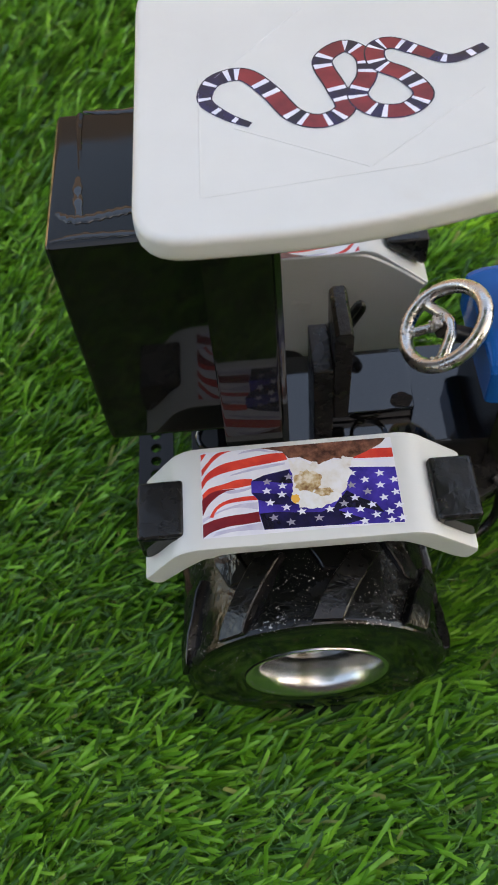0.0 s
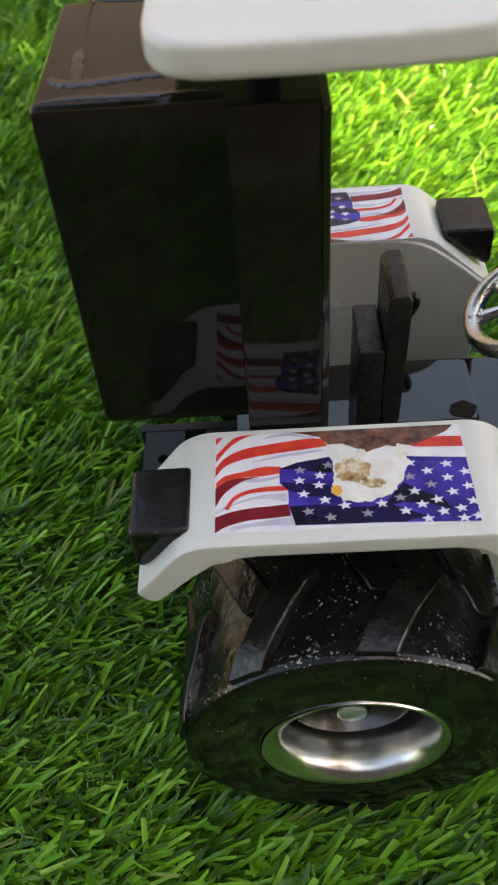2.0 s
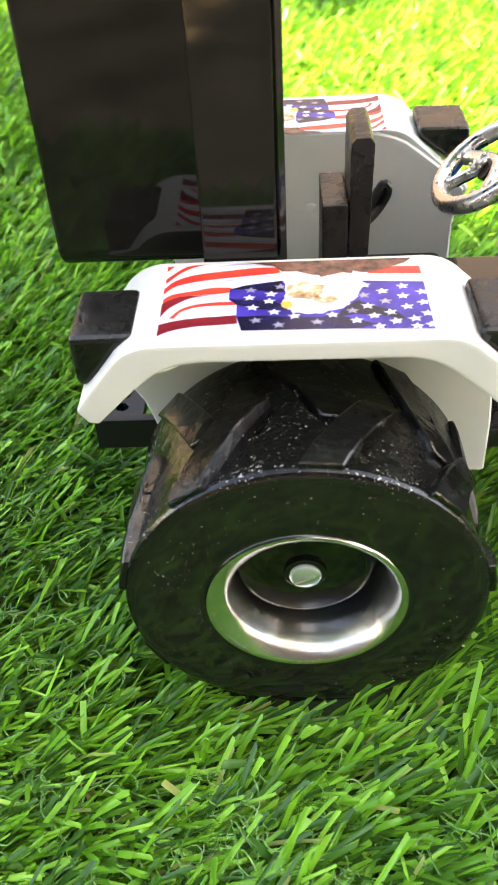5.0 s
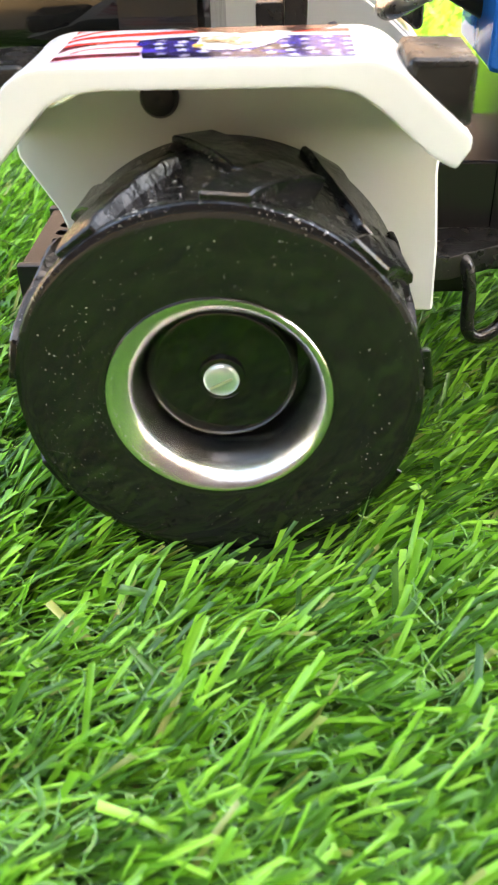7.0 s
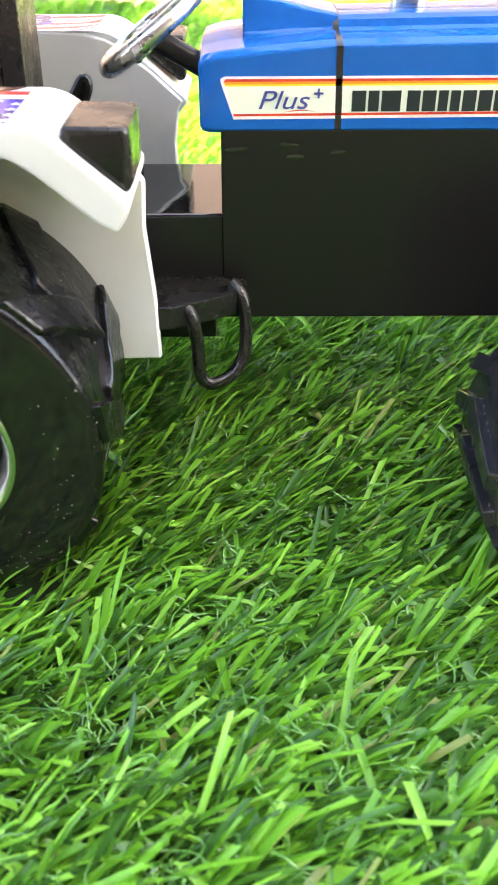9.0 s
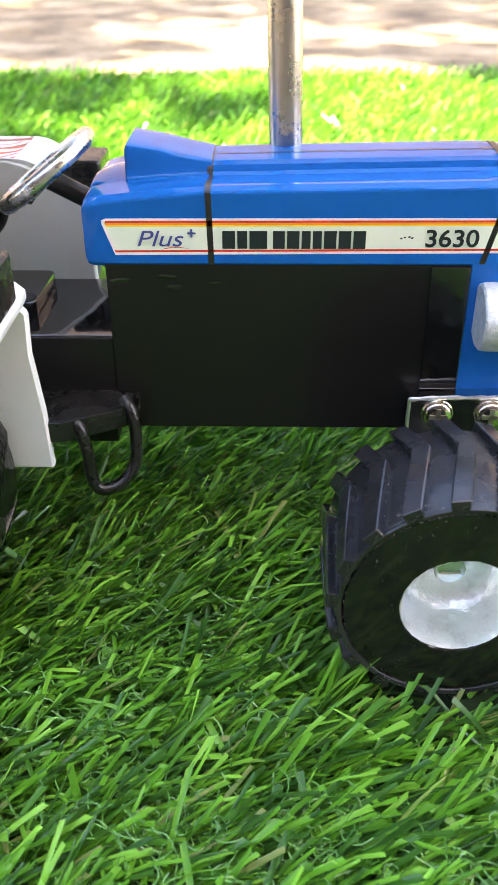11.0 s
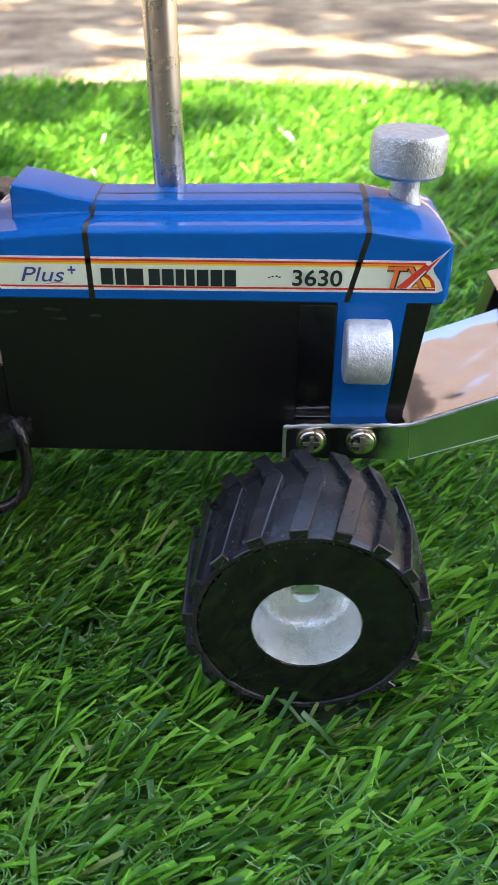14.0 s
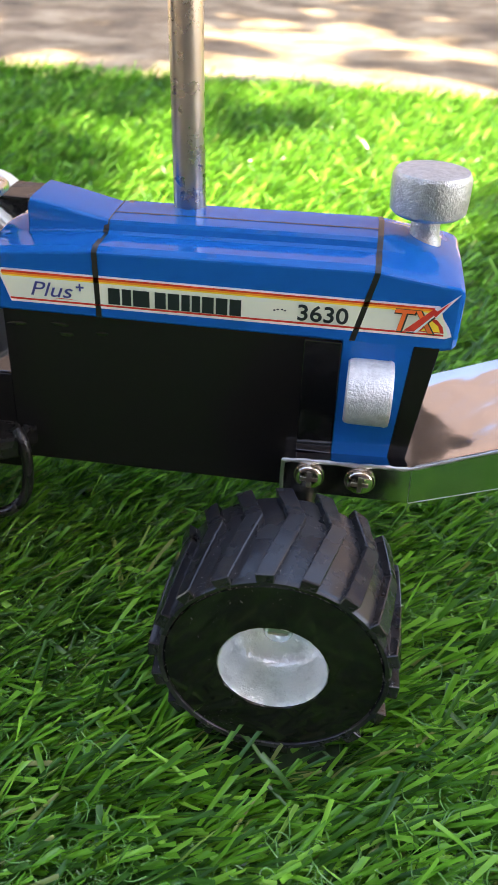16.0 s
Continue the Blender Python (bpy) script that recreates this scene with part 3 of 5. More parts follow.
        out = Vector((math.sin(a), 0, math.cos(a)))
        grain(bm, rng, Vector((cx, face + way * d, cz)) + out * 3.285, out, 0.006, 0.02)
    part("grit", bm, GRIT, wheel, "pale grit on the tyre and rim")
    return wheel


def chevron(d):
    """How far a lug of the front tread is swept round the wheel at depth d."""
    return 0.065 - 0.1 * (1.75 - d) if d < 1.75 else 0.065 - 0.165 * (d - 1.75)


def front_wheel(cx, cz, face, way):
    bm = bmesh.new()
    prof = [(1.08, 0.1), (1.10, 0.06), (2.05, 0.06), (2.1, 0.12), (2.14, 0.02), (2.22, 0.0), (2.27, 0.1), (2.28, 1.3), (2.27, 2.5), (2.15, 2.6), (1.08, 2.6), (1.08, 0.1)]
    lathe(bm, [(r, way * d) for r, d in prof], (cx, face, cz), "y", 64)
    wheel = part("front_wheel", bm, RUBBER, tractor, "black rubber front wheel with chevron tread")
    bm = bmesh.new()
    lathe(bm, [(1.09, way * 0.08), (1.10, way * 0.045), (1.14, way * 0.035), (2.09, way * 0.035)], (cx, face, cz), "y", 96, cap=False)
    ragged = random.Random(17)
    for vert in bm.verts:
        arm = Vector((vert.co.x - cx * CM, 0, vert.co.z - cz * CM))
        if arm.length < 1.12 * CM:
            vert.co += arm.normalized() * ragged.uniform(-0.03, 0.0) * CM
    part("side_disc", bm, TYREGLOSS, wheel, "glossy black side disc with dust")
    bm = bmesh.new()
    lathe(bm, [(1.09, way * 0.08), (1.06, way * 0.065), (1.04, way * 0.14), (1.02, way * 0.4), (1.0, way * 0.72), (0.95, way * 0.96), (0.84, way * 1.10), (0.6, way * 1.18), (0.3, way * 1.2), (0.0, way * 1.2)], (cx, face, cz), "y", 48, cap=False)
    part("hub_cup", bm, FOIL, wheel, "crinkled silver hub cup", 70)
    bm = bmesh.new()
    lathe(bm, [(0.30, way * 1.3), (0.30, way * 1.06), (0.27, way * 1.03), (0.15, way * 1.01), (0.0, way * 1.005)], (cx, face, cz), "y", 24)
    part("axle_bolt", bm, GREENGLASS, wheel, "shiny zinc axle bolt")
    bm = bmesh.new()
    for dz in (-0.04,):
        block(bm, cx - 0.2, cx + 0.2, face + way * 0.99, face + way * 1.03, cz + dz, cz + dz + 0.05, 0.0)
    part("bolt_slot", bm, SLOT, wheel, "dull screwdriver slot")
    bm = bmesh.new()
    lanes = []
    for k in range(21):
        d = 1.75 * k / 12 if k < 13 else 1.75 + 0.9 * (k - 12) / 8
        a = chevron(d)
        lane = []
        for r in (2.2, 2.43 + 0.02 * math.sin(math.pi * k / 20)):
            for w in (-0.074, 0.074):
                lane.append(bm.verts.new(Vector((r * math.sin(a + w), way * d, r * math.cos(a + w))) * CM))
        lanes.append(lane)
    for lo, hi in zip(lanes, lanes[1:]):
        for i, j in ((0, 1), (1, 3), (3, 2), (2, 0)):
            bm.faces.new((lo[i], lo[j], hi[j], hi[i]))
    for e in (lanes[0], lanes[-1]):
        bm.faces.new((e[0], e[1], e[3], e[2]))
    bmesh.ops.recalc_face_normals(bm, faces=bm.faces)
    bmesh.ops.bevel(bm, geom=[e for e in bm.edges if e.calc_face_angle(0) > 0.7], offset=0.022 * CM, segments=1, affect="EDGES")
    me = bpy.data.meshes.new("tread_lug")
    bm.to_mesh(me)
    bm.free()
    me.shade_smooth()
    me.set_sharp_from_angle(angle=radians(9))
    me.materials.append(RUBBER)
    for i in range(18):
        ob = new("tread_lug", me)
        ob.parent = wheel
        ob.matrix_local = Matrix.Translation(Vector((cx, face, cz)) * CM) @ Matrix.Rotation(2 * math.pi * i / 18, 4, "Y")
    # Grit caught along the feet of the lugs and round the side disc.
    bm = bmesh.new()
    rng = random.Random(31)
    for i in range(18):
        for w in (-0.078, 0.078):
            dense = rng.choice((4, 10, 22))
            for _ in range(dense):
                d = 2.6 * rng.random()
                a = chevron(d) + w + rng.gauss(0, 0.004) + 2 * math.pi * i / 18
                out = Vector((math.sin(a), 0, math.cos(a)))
                grain(bm, rng, Vector((cx, face + way * d, cz)) + out * 2.283, out)
    for _ in range(150):
        a = rng.gauss(0, 1.3)
        grain(bm, rng, Vector((cx + 2.1 * math.sin(a), face + way * 0.05, cz + 2.1 * math.cos(a))), Vector((0, -way, 0)))
    part("grit", bm, GRIT, wheel, "pale grit in the tread's grooves")
    return wheel


rear_wheel(-0.05, 4.62, -0.70, 1)
rear_wheel(-0.05, 4.62, 2 * AXIS + 0.70, -1)
# The front wheels are steered a little.
for face, way in ((-0.85, 1), (2 * AXIS + 0.85, -1)):
    pivot = Matrix.Translation(Vector((12.15, face + 0.5 * way, 0)) * CM)
    front_wheel(12.15, 3.98, face, way).matrix_local = pivot @ Matrix.Rotation(radians(-4), 4, "Z") @ pivot.inverted()

bm = bmesh.new()
tube(bm, [(-0.05, 2.6, 4.62), (-0.05, 10.3, 4.62)], 0.7, 20)
part("rear_axle", bm, SATIN, tractor, "black rear axle")
bm = bmesh.new()
tube(bm, [(12.15, 1.6, 3.98), (12.15, 11.3, 3.98)], 0.4, 16)
part("front_axle", bm, SATIN, tractor, "black front axle")


def star(bm, x, y, z, size, turn, mat):
    pts = []
    for k in range(10):
        r = size if k % 2 == 0 else size * 0.42
        a = turn + math.pi * k / 5
        pts.append((x + r * math.cos(a), y + r * 0.8 * math.sin(a), z))
    poly(bm, pts, mat)


def band(bm, lower, upper, z, mat, steps=8):
    """A wavy printed band between two curves of (x, y)."""
    lo, hi = (smooth_path([(x, y, z) for x, y in c], steps) for c in (lower, upper))
    lo_v, hi_v = ([bm.verts.new(p * CM) for p in c] for c in (lo, hi))
    for i in range(len(lo_v) - 1):
        bm.faces.new((lo_v[i], lo_v[i + 1], hi_v[i + 1], hi_v[i])).material_index = mat


def flag_decal(parent, far):
    """A printed flag with a pale and a brown patch over it; the far one is turned half round."""
    bm = bmesh.new()
    x0, x1, y0, y1 = -2.43, 2.10, 0.99, 3.26
    w, d = x1 - x0, y1 - y0
    z = 9.505

    def at(u, v):
        return (x0 + u * w, y0 + v * d)

    def strip(lower, upper, mat, lift):
        band(bm, [at(*p) for p in lower], [at(*p) for p in upper], z + lift, mat)

    def patch(points, mat, lift):
        poly(bm, [(*at(*p), z + lift) for p in points], mat)

    poly(bm, [(*at(0, 0), z), (*at(1, 0), z), (*at(1, 1), z), (*at(0, 1), z)], 0)
    # Waving stripes, with folds in shade.
    patch([(0.002, 0.978), (0.032, 0.986), (0.003, 0.897)], 1, 0.004)
    strip([(0.004, 0.712), (0.032, 0.799), (0.079, 0.911), (0.156, 0.992), (0.291, 0.998)], [(0.004, 0.791), (0.032, 0.865), (0.084, 0.977), (0.166, 0.998), (0.272, 0.998)], 1, 0.004)
    strip([(0.002, 0.559), (0.041, 0.667), (0.116, 0.732), (0.239, 0.777), (0.363, 0.808), (0.453, 0.832)], [(0.002, 0.648), (0.041, 0.758), (0.117, 0.843), (0.241, 0.888), (0.366, 0.923), (0.442, 0.915)], 1, 0.004)
    strip([(0.003, 0.246), (0.032, 0.367), (0.078, 0.458), (0.124, 0.513), (0.171, 0.531)], [(0.002, 0.434), (0.032, 0.504), (0.078, 0.534), (0.125, 0.538), (0.171, 0.538)], 2, 0.004)
    strip([(0.005, 0.441), (0.051, 0.513), (0.115, 0.54), (0.189, 0.545), (0.264, 0.566)], [(0.005, 0.496), (0.041, 0.565), (0.116, 0.603), (0.191, 0.642), (0.263, 0.635)], 1, 0.005)
    strip([(0.055, 0.223), (0.078, 0.311), (0.133, 0.37), (0.215, 0.386), (0.288, 0.386)], [(0.037, 0.233), (0.073, 0.348), (0.133, 0.412), (0.215, 0.436), (0.287, 0.434)], 1, 0.004)
    strip([(0.002, 0.005), (0.05, 0.066), (0.131, 0.111), (0.211, 0.122), (0.292, 0.137)], [(0.002, 0.156), (0.068, 0.204), (0.149, 0.232), (0.213, 0.24), (0.285, 0.253)], 2, 0.004)
    strip([(0.777, 0.784), (0.852, 0.771), (0.997, 0.757)], [(0.778, 0.795), (0.868, 0.873), (0.997, 0.87)], 1, 0.004)
    for low, high in [([(0.003, 0.179), (0.096, 0.284), (0.187, 0.317), (0.281, 0.277)], [(0.003, 0.222), (0.087, 0.297), (0.187, 0.354), (0.283, 0.363)]), ([(0.088, 0.519), (0.152, 0.484), (0.216, 0.498), (0.258, 0.524)], [(0.115, 0.532), (0.161, 0.52), (0.217, 0.53), (0.259, 0.554)]), ([(0.05, 0.013), (0.148, 0.05), (0.228, 0.053), (0.304, 0.046)], [(0.068, 0.063), (0.148, 0.09), (0.229, 0.114), (0.296, 0.122)]), ([(0.194, 0.945), (0.29, 0.968), (0.357, 0.943), (0.404, 0.927)], [(0.223, 0.98), (0.31, 0.998), (0.367, 0.955), (0.405, 0.948)]), ([(0.144, 0.689), (0.267, 0.733), (0.361, 0.756), (0.437, 0.777)], [(0.163, 0.711), (0.267, 0.764), (0.362, 0.79), (0.438, 0.803)])]:
        strip(low, high, 8, 0.003)
    # The blue field with dark folds and stars.
    patch([(0.257, 0.605), (0.322, 0.666), (0.454, 0.714), (0.78, 0.676), (0.998, 0.638), (0.998, 0.328), (0.998, 0.002), (0.652, 0.031), (0.307, 0.043), (0.286, 0.228), (0.286, 0.387), (0.255, 0.466)], 4, 0.006)
    patch([(0.257, 0.61), (0.322, 0.664), (0.454, 0.711), (0.467, 0.544), (0.43, 0.55), (0.329, 0.593)], 3, 0.008)
    patch([(0.257, 0.474), (0.426, 0.425), (0.46, 0.358), (0.476, 0.294), (0.368, 0.316), (0.286, 0.389)], 3, 0.008)
    patch([(0.289, 0.228), (0.384, 0.231), (0.491, 0.202), (0.598, 0.189), (0.663, 0.238), (0.695, 0.318), (0.737, 0.41), (0.786, 0.328), (0.871, 0.24), (0.908, 0.126), (0.814, 0.194), (0.725, 0.216), (0.679, 0.195), (0.806, 0.072), (0.714, 0.03), (0.307, 0.045)], 3, 0.008)
    rng = random.Random(4)
    for u, v in [(0.338, 0.584), (0.415, 0.522), (0.333, 0.478), (0.408, 0.423), (0.346, 0.34), (0.426, 0.273), (0.359, 0.168), (0.442, 0.103), (0.5, 0.212), (0.582, 0.125), (0.64, 0.213), (0.725, 0.132), (0.714, 0.261), (0.772, 0.318), (0.791, 0.186), (0.852, 0.226), (0.866, 0.109), (0.935, 0.133), (0.916, 0.294), (0.908, 0.439), (0.84, 0.376), (0.835, 0.515), (0.914, 0.578), (0.981, 0.49), (0.979, 0.345), (0.985, 0.197), (0.991, 0.053), (0.763, 0.464), (0.772, 0.607), (0.451, 0.623), (0.804, 0.048), (0.937, 0.038)]:
        star(bm, *at(u, v), z + 0.011, 0.125, rng.uniform(0.2, 0.5), 9 if (v < 0.18 and u < 0.7) or (u, v) in ((0.338, 0.584), (0.451, 0.623), (0.763, 0.464), (0.84, 0.376), (0.714, 0.261)) else 5)
    # A brown patch along the inner edge, and a pale feathery one before it.
    patch([(0.311, 0.998), (0.935, 0.998), (0.973, 0.994), (0.939, 0.923), (0.857, 0.843), (0.762, 0.766), (0.694, 0.804), (0.61, 0.739), (0.57, 0.786), (0.516, 0.848), (0.459, 0.845), (0.428, 0.931), (0.367, 0.969)], 6, 0.013)
    edge = [(0.459, 0.845), (0.479, 0.762), (0.496, 0.838), (0.533, 0.805), (0.568, 0.747), (0.584, 0.783), (0.61, 0.739), (0.663, 0.77), (0.693, 0.791), (0.721, 0.781), (0.741, 0.809), (0.796, 0.786), (0.766, 0.673), (0.773, 0.633), (0.748, 0.522), (0.739, 0.448), (0.701, 0.342), (0.666, 0.287), (0.61, 0.247), (0.564, 0.231), (0.502, 0.253), (0.477, 0.306), (0.451, 0.347), (0.462, 0.419), (0.467, 0.544), (0.474, 0.619), (0.463, 0.699)]
    fringe = []
    for (ua, va), (ub, vb) in zip(edge, edge[1:] + edge[:1]):
        for k in range(4):
            f = k / 4
            fringe.append((*at(ua + (ub - ua) * f + rng.uniform(-0.005, 0.005), va + (vb - va) * f + rng.uniform(-0.012, 0.012)), z + 0.016))
    poly(bm, fringe, 7)
    for middle, reach, mat in (((0.545, 0.545), (0.075, 0.135), 10), ((0.475, 0.36), (0.022, 0.055), 11), ((0.62, 0.41), (0.05, 0.05), 10)):
        smear = []
        for k in range(28):
            a = 2 * math.pi * k / 28
            r = rng.uniform(0.75, 1.1)
            smear.append((*at(middle[0] + reach[0] * r * math.cos(a), middle[1] + reach[1] * r * math.sin(a)), z + 0.019 + 0.001 * mat))
        poly(bm, smear, mat)
    if far:
        cx, cy = (x0 + x1) / 2, (y0 + y1) / 2
        bmesh.ops.transform(bm, matrix=Matrix.Translation(Vector((cx + 0.1, 2 * AXIS - cy - 0.1, 0)) * CM) @ Matrix.Rotation(math.pi, 4, "Z") @ Matrix.Translation(Vector((-cx, -cy, 0)) * CM), verts=bm.verts)
    return flat("flag_decal", bm, [STICKERWHITE, RED, MAROON, NAVY, VIOLET, STAR, BROWN, PALE, LILAC, GREYSTAR, TAN, AMBER], parent, "printed flag sticker with stars, stripes and a pale patch")


def arc(cx, cz, r, a0, a1, steps=6):
    return [(cx + r * math.cos(radians(a0 + (a1 - a0) * k / steps)), cz + r * math.sin(radians(a0 + (a1 - a0) * k / steps))) for k in range(steps + 1)]


def fender(far):
    """A bent white mudguard with its inner side plate."""
    top = arc(-2.45, 8.495, 1.0, 138, 90) + arc(2.2, 8.495, 1.0, 90, 42)
    outer = [(-3.95, 8.18)] + top + [(3.87, 8.36), (3.86, 8.18)]
    inner = [(3.66, 7.87), (3.3, 8.06), (2.87, 8.44), (2.45, 8.80), (2.1, 9.03), (1.7, 9.12), (-1.7, 9.14), (-2.15, 9.08), (-2.5, 8.93), (-2.9, 8.58), (-3.58, 7.88), (-3.76, 7.92)]
    if far:
        outer = outer[:8] + arc(2.2, 8.495, 1.0, 90, 49) + [(4.30, 7.95), (4.26, 7.86)]
        inner = [(4.06, 7.62), (3.4, 8.2), (2.95, 8.55)] + inner[3:]
    ya, yb = (0.72, 3.42) if not far else (2 * AXIS - 3.32, 2 * AXIS - 0.9)
    bm = bmesh.new()
    prism(bm, outer + inner, "y", ya, yb, 0.09, 2)
    guard = part("fender", bm, WHITE, tractor, "white plastic rear mudguard")
    bm = bmesh.new()
    y0, y1 = (3.2, 3.42) if not far else (2 * AXIS - 3.32, 2 * AXIS - 3.1)
    plate = [(-3.85, 7.9), (-3.85, 7.45), (-3.25, 6.4), (-2.6, 4.22), (3.75, 4.22), (3.95, 4.22), (3.92, 5.6), (3.80, 7.0), (3.85, 7.9), (2.6, 9.32), (-2.6, 9.32)]
    if far:
        plate = [(-3.92, 8.1), (-3.85, 7.45), (-3.25, 6.4), (-2.6, 4.3), (4.0, 4.3), (4.0, 5.9), (3.98, 7.0), (4.08, 7.75), (4.2, 7.95), (3.84, 8.28), (3.51, 8.58), (3.03, 8.96), (2.72, 9.19), (2.42, 9.34), (1.97, 9.45), (1.24, 9.51)] + arc(-2.45, 8.53, 1.0, 90, 138)
        y0 -= 0.06
    prism(bm, plate, "y", y0, y1, 0.11 if far else 0.05, 3 if far else 1)
    part("side_plate", bm, WHITE, guard, "white inner side plate")
    if not far:
        bm = bmesh.new()
        lathe(bm, [(0.34, 0.12), (0.34, -0.02), (0.28, -0.12), (0.1, -0.14), (0.0, -0.10)], (-1.14, 3.08, 8.45), "y", 24)
        part("bolt", bm, SATIN, guard, "black bolt head")
        bm = bmesh.new()
        bmesh.ops.create_icosphere(bm, subdivisions=3, radius=CM, matrix=Matrix.Translation(Vector((-2.25, 0.86, 9.02)) * CM) @ Matrix.Rotation(radians(-24), 4, "Y") @ Matrix.Diagonal((0.26, 0.12, 0.045, 1)))
        part("paint_chip", bm, CREAM, guard, "loose cream flake under the mudguard's edge")
    flag_decal(guard, far)
    if far:
        bm = bmesh.new()
        for x, z, r in ((0.40, 7.62, 0.10), (0.62, 7.55, 0.13), (0.50, 7.36, 0.12), (0.72, 7.34, 0.08)):
            bmesh.ops.create_icosphere(bm, subdivisions=3, radius=CM, matrix=Matrix.Translation(Vector((x, y0, z)) * CM) @ Matrix.Diagonal((r * 1.5, 0.028, r * 1.2, 1)))
        part("paint_lump", bm, WHITE, guard, "lumps of white paint on the plate")
        guard.location.z = -0.0018
    return guard


fender(False)
fender(True)


def fender_lamp(x0, x1, y0, y1, rear, drop=0.0):
    bm = bmesh.new()
    lo, hi = (8.42, 9.42), (9.28, 9.5)
    if rear:
        outline = [(x0, lo[0] + 0.12), (x0 + 0.14, lo[0]), (x1, hi[0]), (x1 - 0.04, 9.5), (x0, 9.48)]
    else:
        outline = [(x0, hi[0]), (x1 - 0.14, lo[0]), (x1, lo[0] + 0.12), (x1, 9.48), (x0 + 0.04, 9.5)]
    outline = [(x, z - drop) for x, z in outline]
    prism(bm, outline, "y", y0, y1, 0.12, 3)
    lamp = part("fender_lamp", bm, LAMPBLACK, tractor, "black painted lamp block on the mudguard")
    mid = (sum(x for x, _ in outline) / 5, sum(z for _, z in outline) / 5)
    field = [(mid[0] + (x - mid[0]) * 0.76, mid[1] + (z - mid[1]) * 0.74) for x, z in outline]
    bm = bmesh.new()
    if y0 < AXIS:
        prism(bm, field, "y", y0 - 0.02, y0 + 0.05, 0.018, 2)
    else:
        prism(bm, field, "y", y1 - 0.05, y1 + 0.02, 0.018, 2)
    part("lamp_face", bm, BOXBLACK, lamp, "darker glossy face of the lamp")


fender_lamp(-3.95, -2.84, 1.15, 2.64, True, 0.05)
fender_lamp(2.84, 3.90, 1.05, 2.68, False, 0.06)
fender_lamp(3.02, 4.26, 10.0, 11.5, False, 0.34)
fender_lamp(-4.1, -2.95, 10.1, 11.5, True, 0.28)


# Canopy roof with a printed winding band.
def canopy():
    def rounded(points, radius, steps=6):
        out = []
        for i, p in enumerate(points):
            p, a, c = Vector(p), Vector(points[i - 1]), Vector(points[(i + 1) % len(points)])
            r = radius[i]
            s, e = p + (a - p).normalized() * r, p + (c - p).normalized() * r
            for k in range(steps + 1):
                t = k / steps
                out.append(tuple((s * (1 - t) ** 2 + p * 2 * t * (1 - t) + e * t * t)))
        return out

    outline = rounded([(-2.72, 2.44), (1.0, 2.40), (5.2, 3.30), (6.2, 6.1), (5.2, 9.2), (1.0, 10.1), (-2.72, 10.1)], [0.95, 1.6, 0.8, 0.8, 0.8, 1.6, 0.9])
    bm = bmesh.new()
    prism(bm, outline, "z", 16.60, 17.1, 0.15, 4)
    roof = part("canopy", bm, WHITE, tractor, "white plastic canopy roof with rounded corners")
    spine = [(-0.62, 5.15), (-1.04, 5.46), (-1.40, 5.95), (-1.22, 6.50), (-0.67, 6.62), (-0.22, 6.05), (0.16, 5.32), (0.63, 5.08), (1.08, 5.36), (0.98, 6.0), (0.82, 6.80), (1.26, 7.20), (1.60, 6.85), (1.58, 6.25), (1.34, 5.70), (1.58, 5.26), (2.13, 5.18), (2.50, 5.58), (2.26, 6.15), (1.84, 6.55), (1.84, 7.02), (2.16, 7.16), (2.62, 6.84), (3.17, 6.50), (3.86, 6.80)]
    pts = smooth_path([(x, y, 0) for x, y in spine], 7)
    bm = bmesh.new()
    total = len(pts)
    left, right = [], []
    for i, p in enumerate(pts):
        t = (pts[min(i + 1, total - 1)] - pts[max(i - 1, 0)]).normalized()
        s = Vector((-t.y, t.x, 0))
        u = i / (total - 1)
        half = 0.17 * min(1, 0.25 + 5 * u, 0.45 + 4 * (1 - u))
        z = 17.108 + 0.004 * u
        left.append(bm.verts.new((p + s * half + Vector((0, 0, z))) * CM))
        right.append(bm.verts.new((p - s * half + Vector((0, 0, z))) * CM))
    for side_, out in ((left, 1), (right, -1)):
        for k in range(total - 1):
            a, c = side_[k].co, side_[k + 1].co
            t = (c - a).normalized() * 0.028 * CM * out
            n1, n2 = Vector((-t.y, t.x, -0.00001)), Vector((-t.y, t.x, -0.00001))
            bm.faces.new([bm.verts.new(p) for p in (a, c, c + n2, a + n1)]).material_index = 1
    pattern = (0, 0, 0, 0, 0, 2, 1, 1, 2)
    for i in range(total - 1):
        f = bm.faces.new((left[i], left[i + 1], right[i + 1], right[i]))
        f.material_index = pattern[i % 9] if 24 < i < total - 12 else (1, 1, 1, 1, 2)[i % 5]
    flat("winding_decal", bm, [MAROON, NAVY, STAR], roof, "printed winding band in red, navy and white")
    bm = bmesh.new()
    for a, c in (((-1.5, 3.4), (2.2, 3.75)), ((-1.55, 3.4), (-1.5, 6.6)), ((1.3, 3.8), (-0.9, 5.1)), ((1.35, 3.8), (3.6, 5.6)), ((-1.2, 6.6), (0.6, 8.6)), ((2.2, 3.75), (3.7, 4.2))):
        a, c = Vector((*a, 17.1)), Vector((*c, 17.1))
        tube(bm, [a.lerp(c, k / 6) - Vector((0, 0, 0.020)) for k in range(7)], 0.03, 6)
    part("seam_ridge", bm, WHITE, roof, "faint raised seam lines")
    bm = bmesh.new()
    for y in (5.0, 7.1):
        tube(bm, [(-1.2, y, 15.5), (-1.2, y, 16.6)], 0.25, 12)
    part("roof_stud", bm, SATIN, roof, "black studs carrying the roof")


canopy()


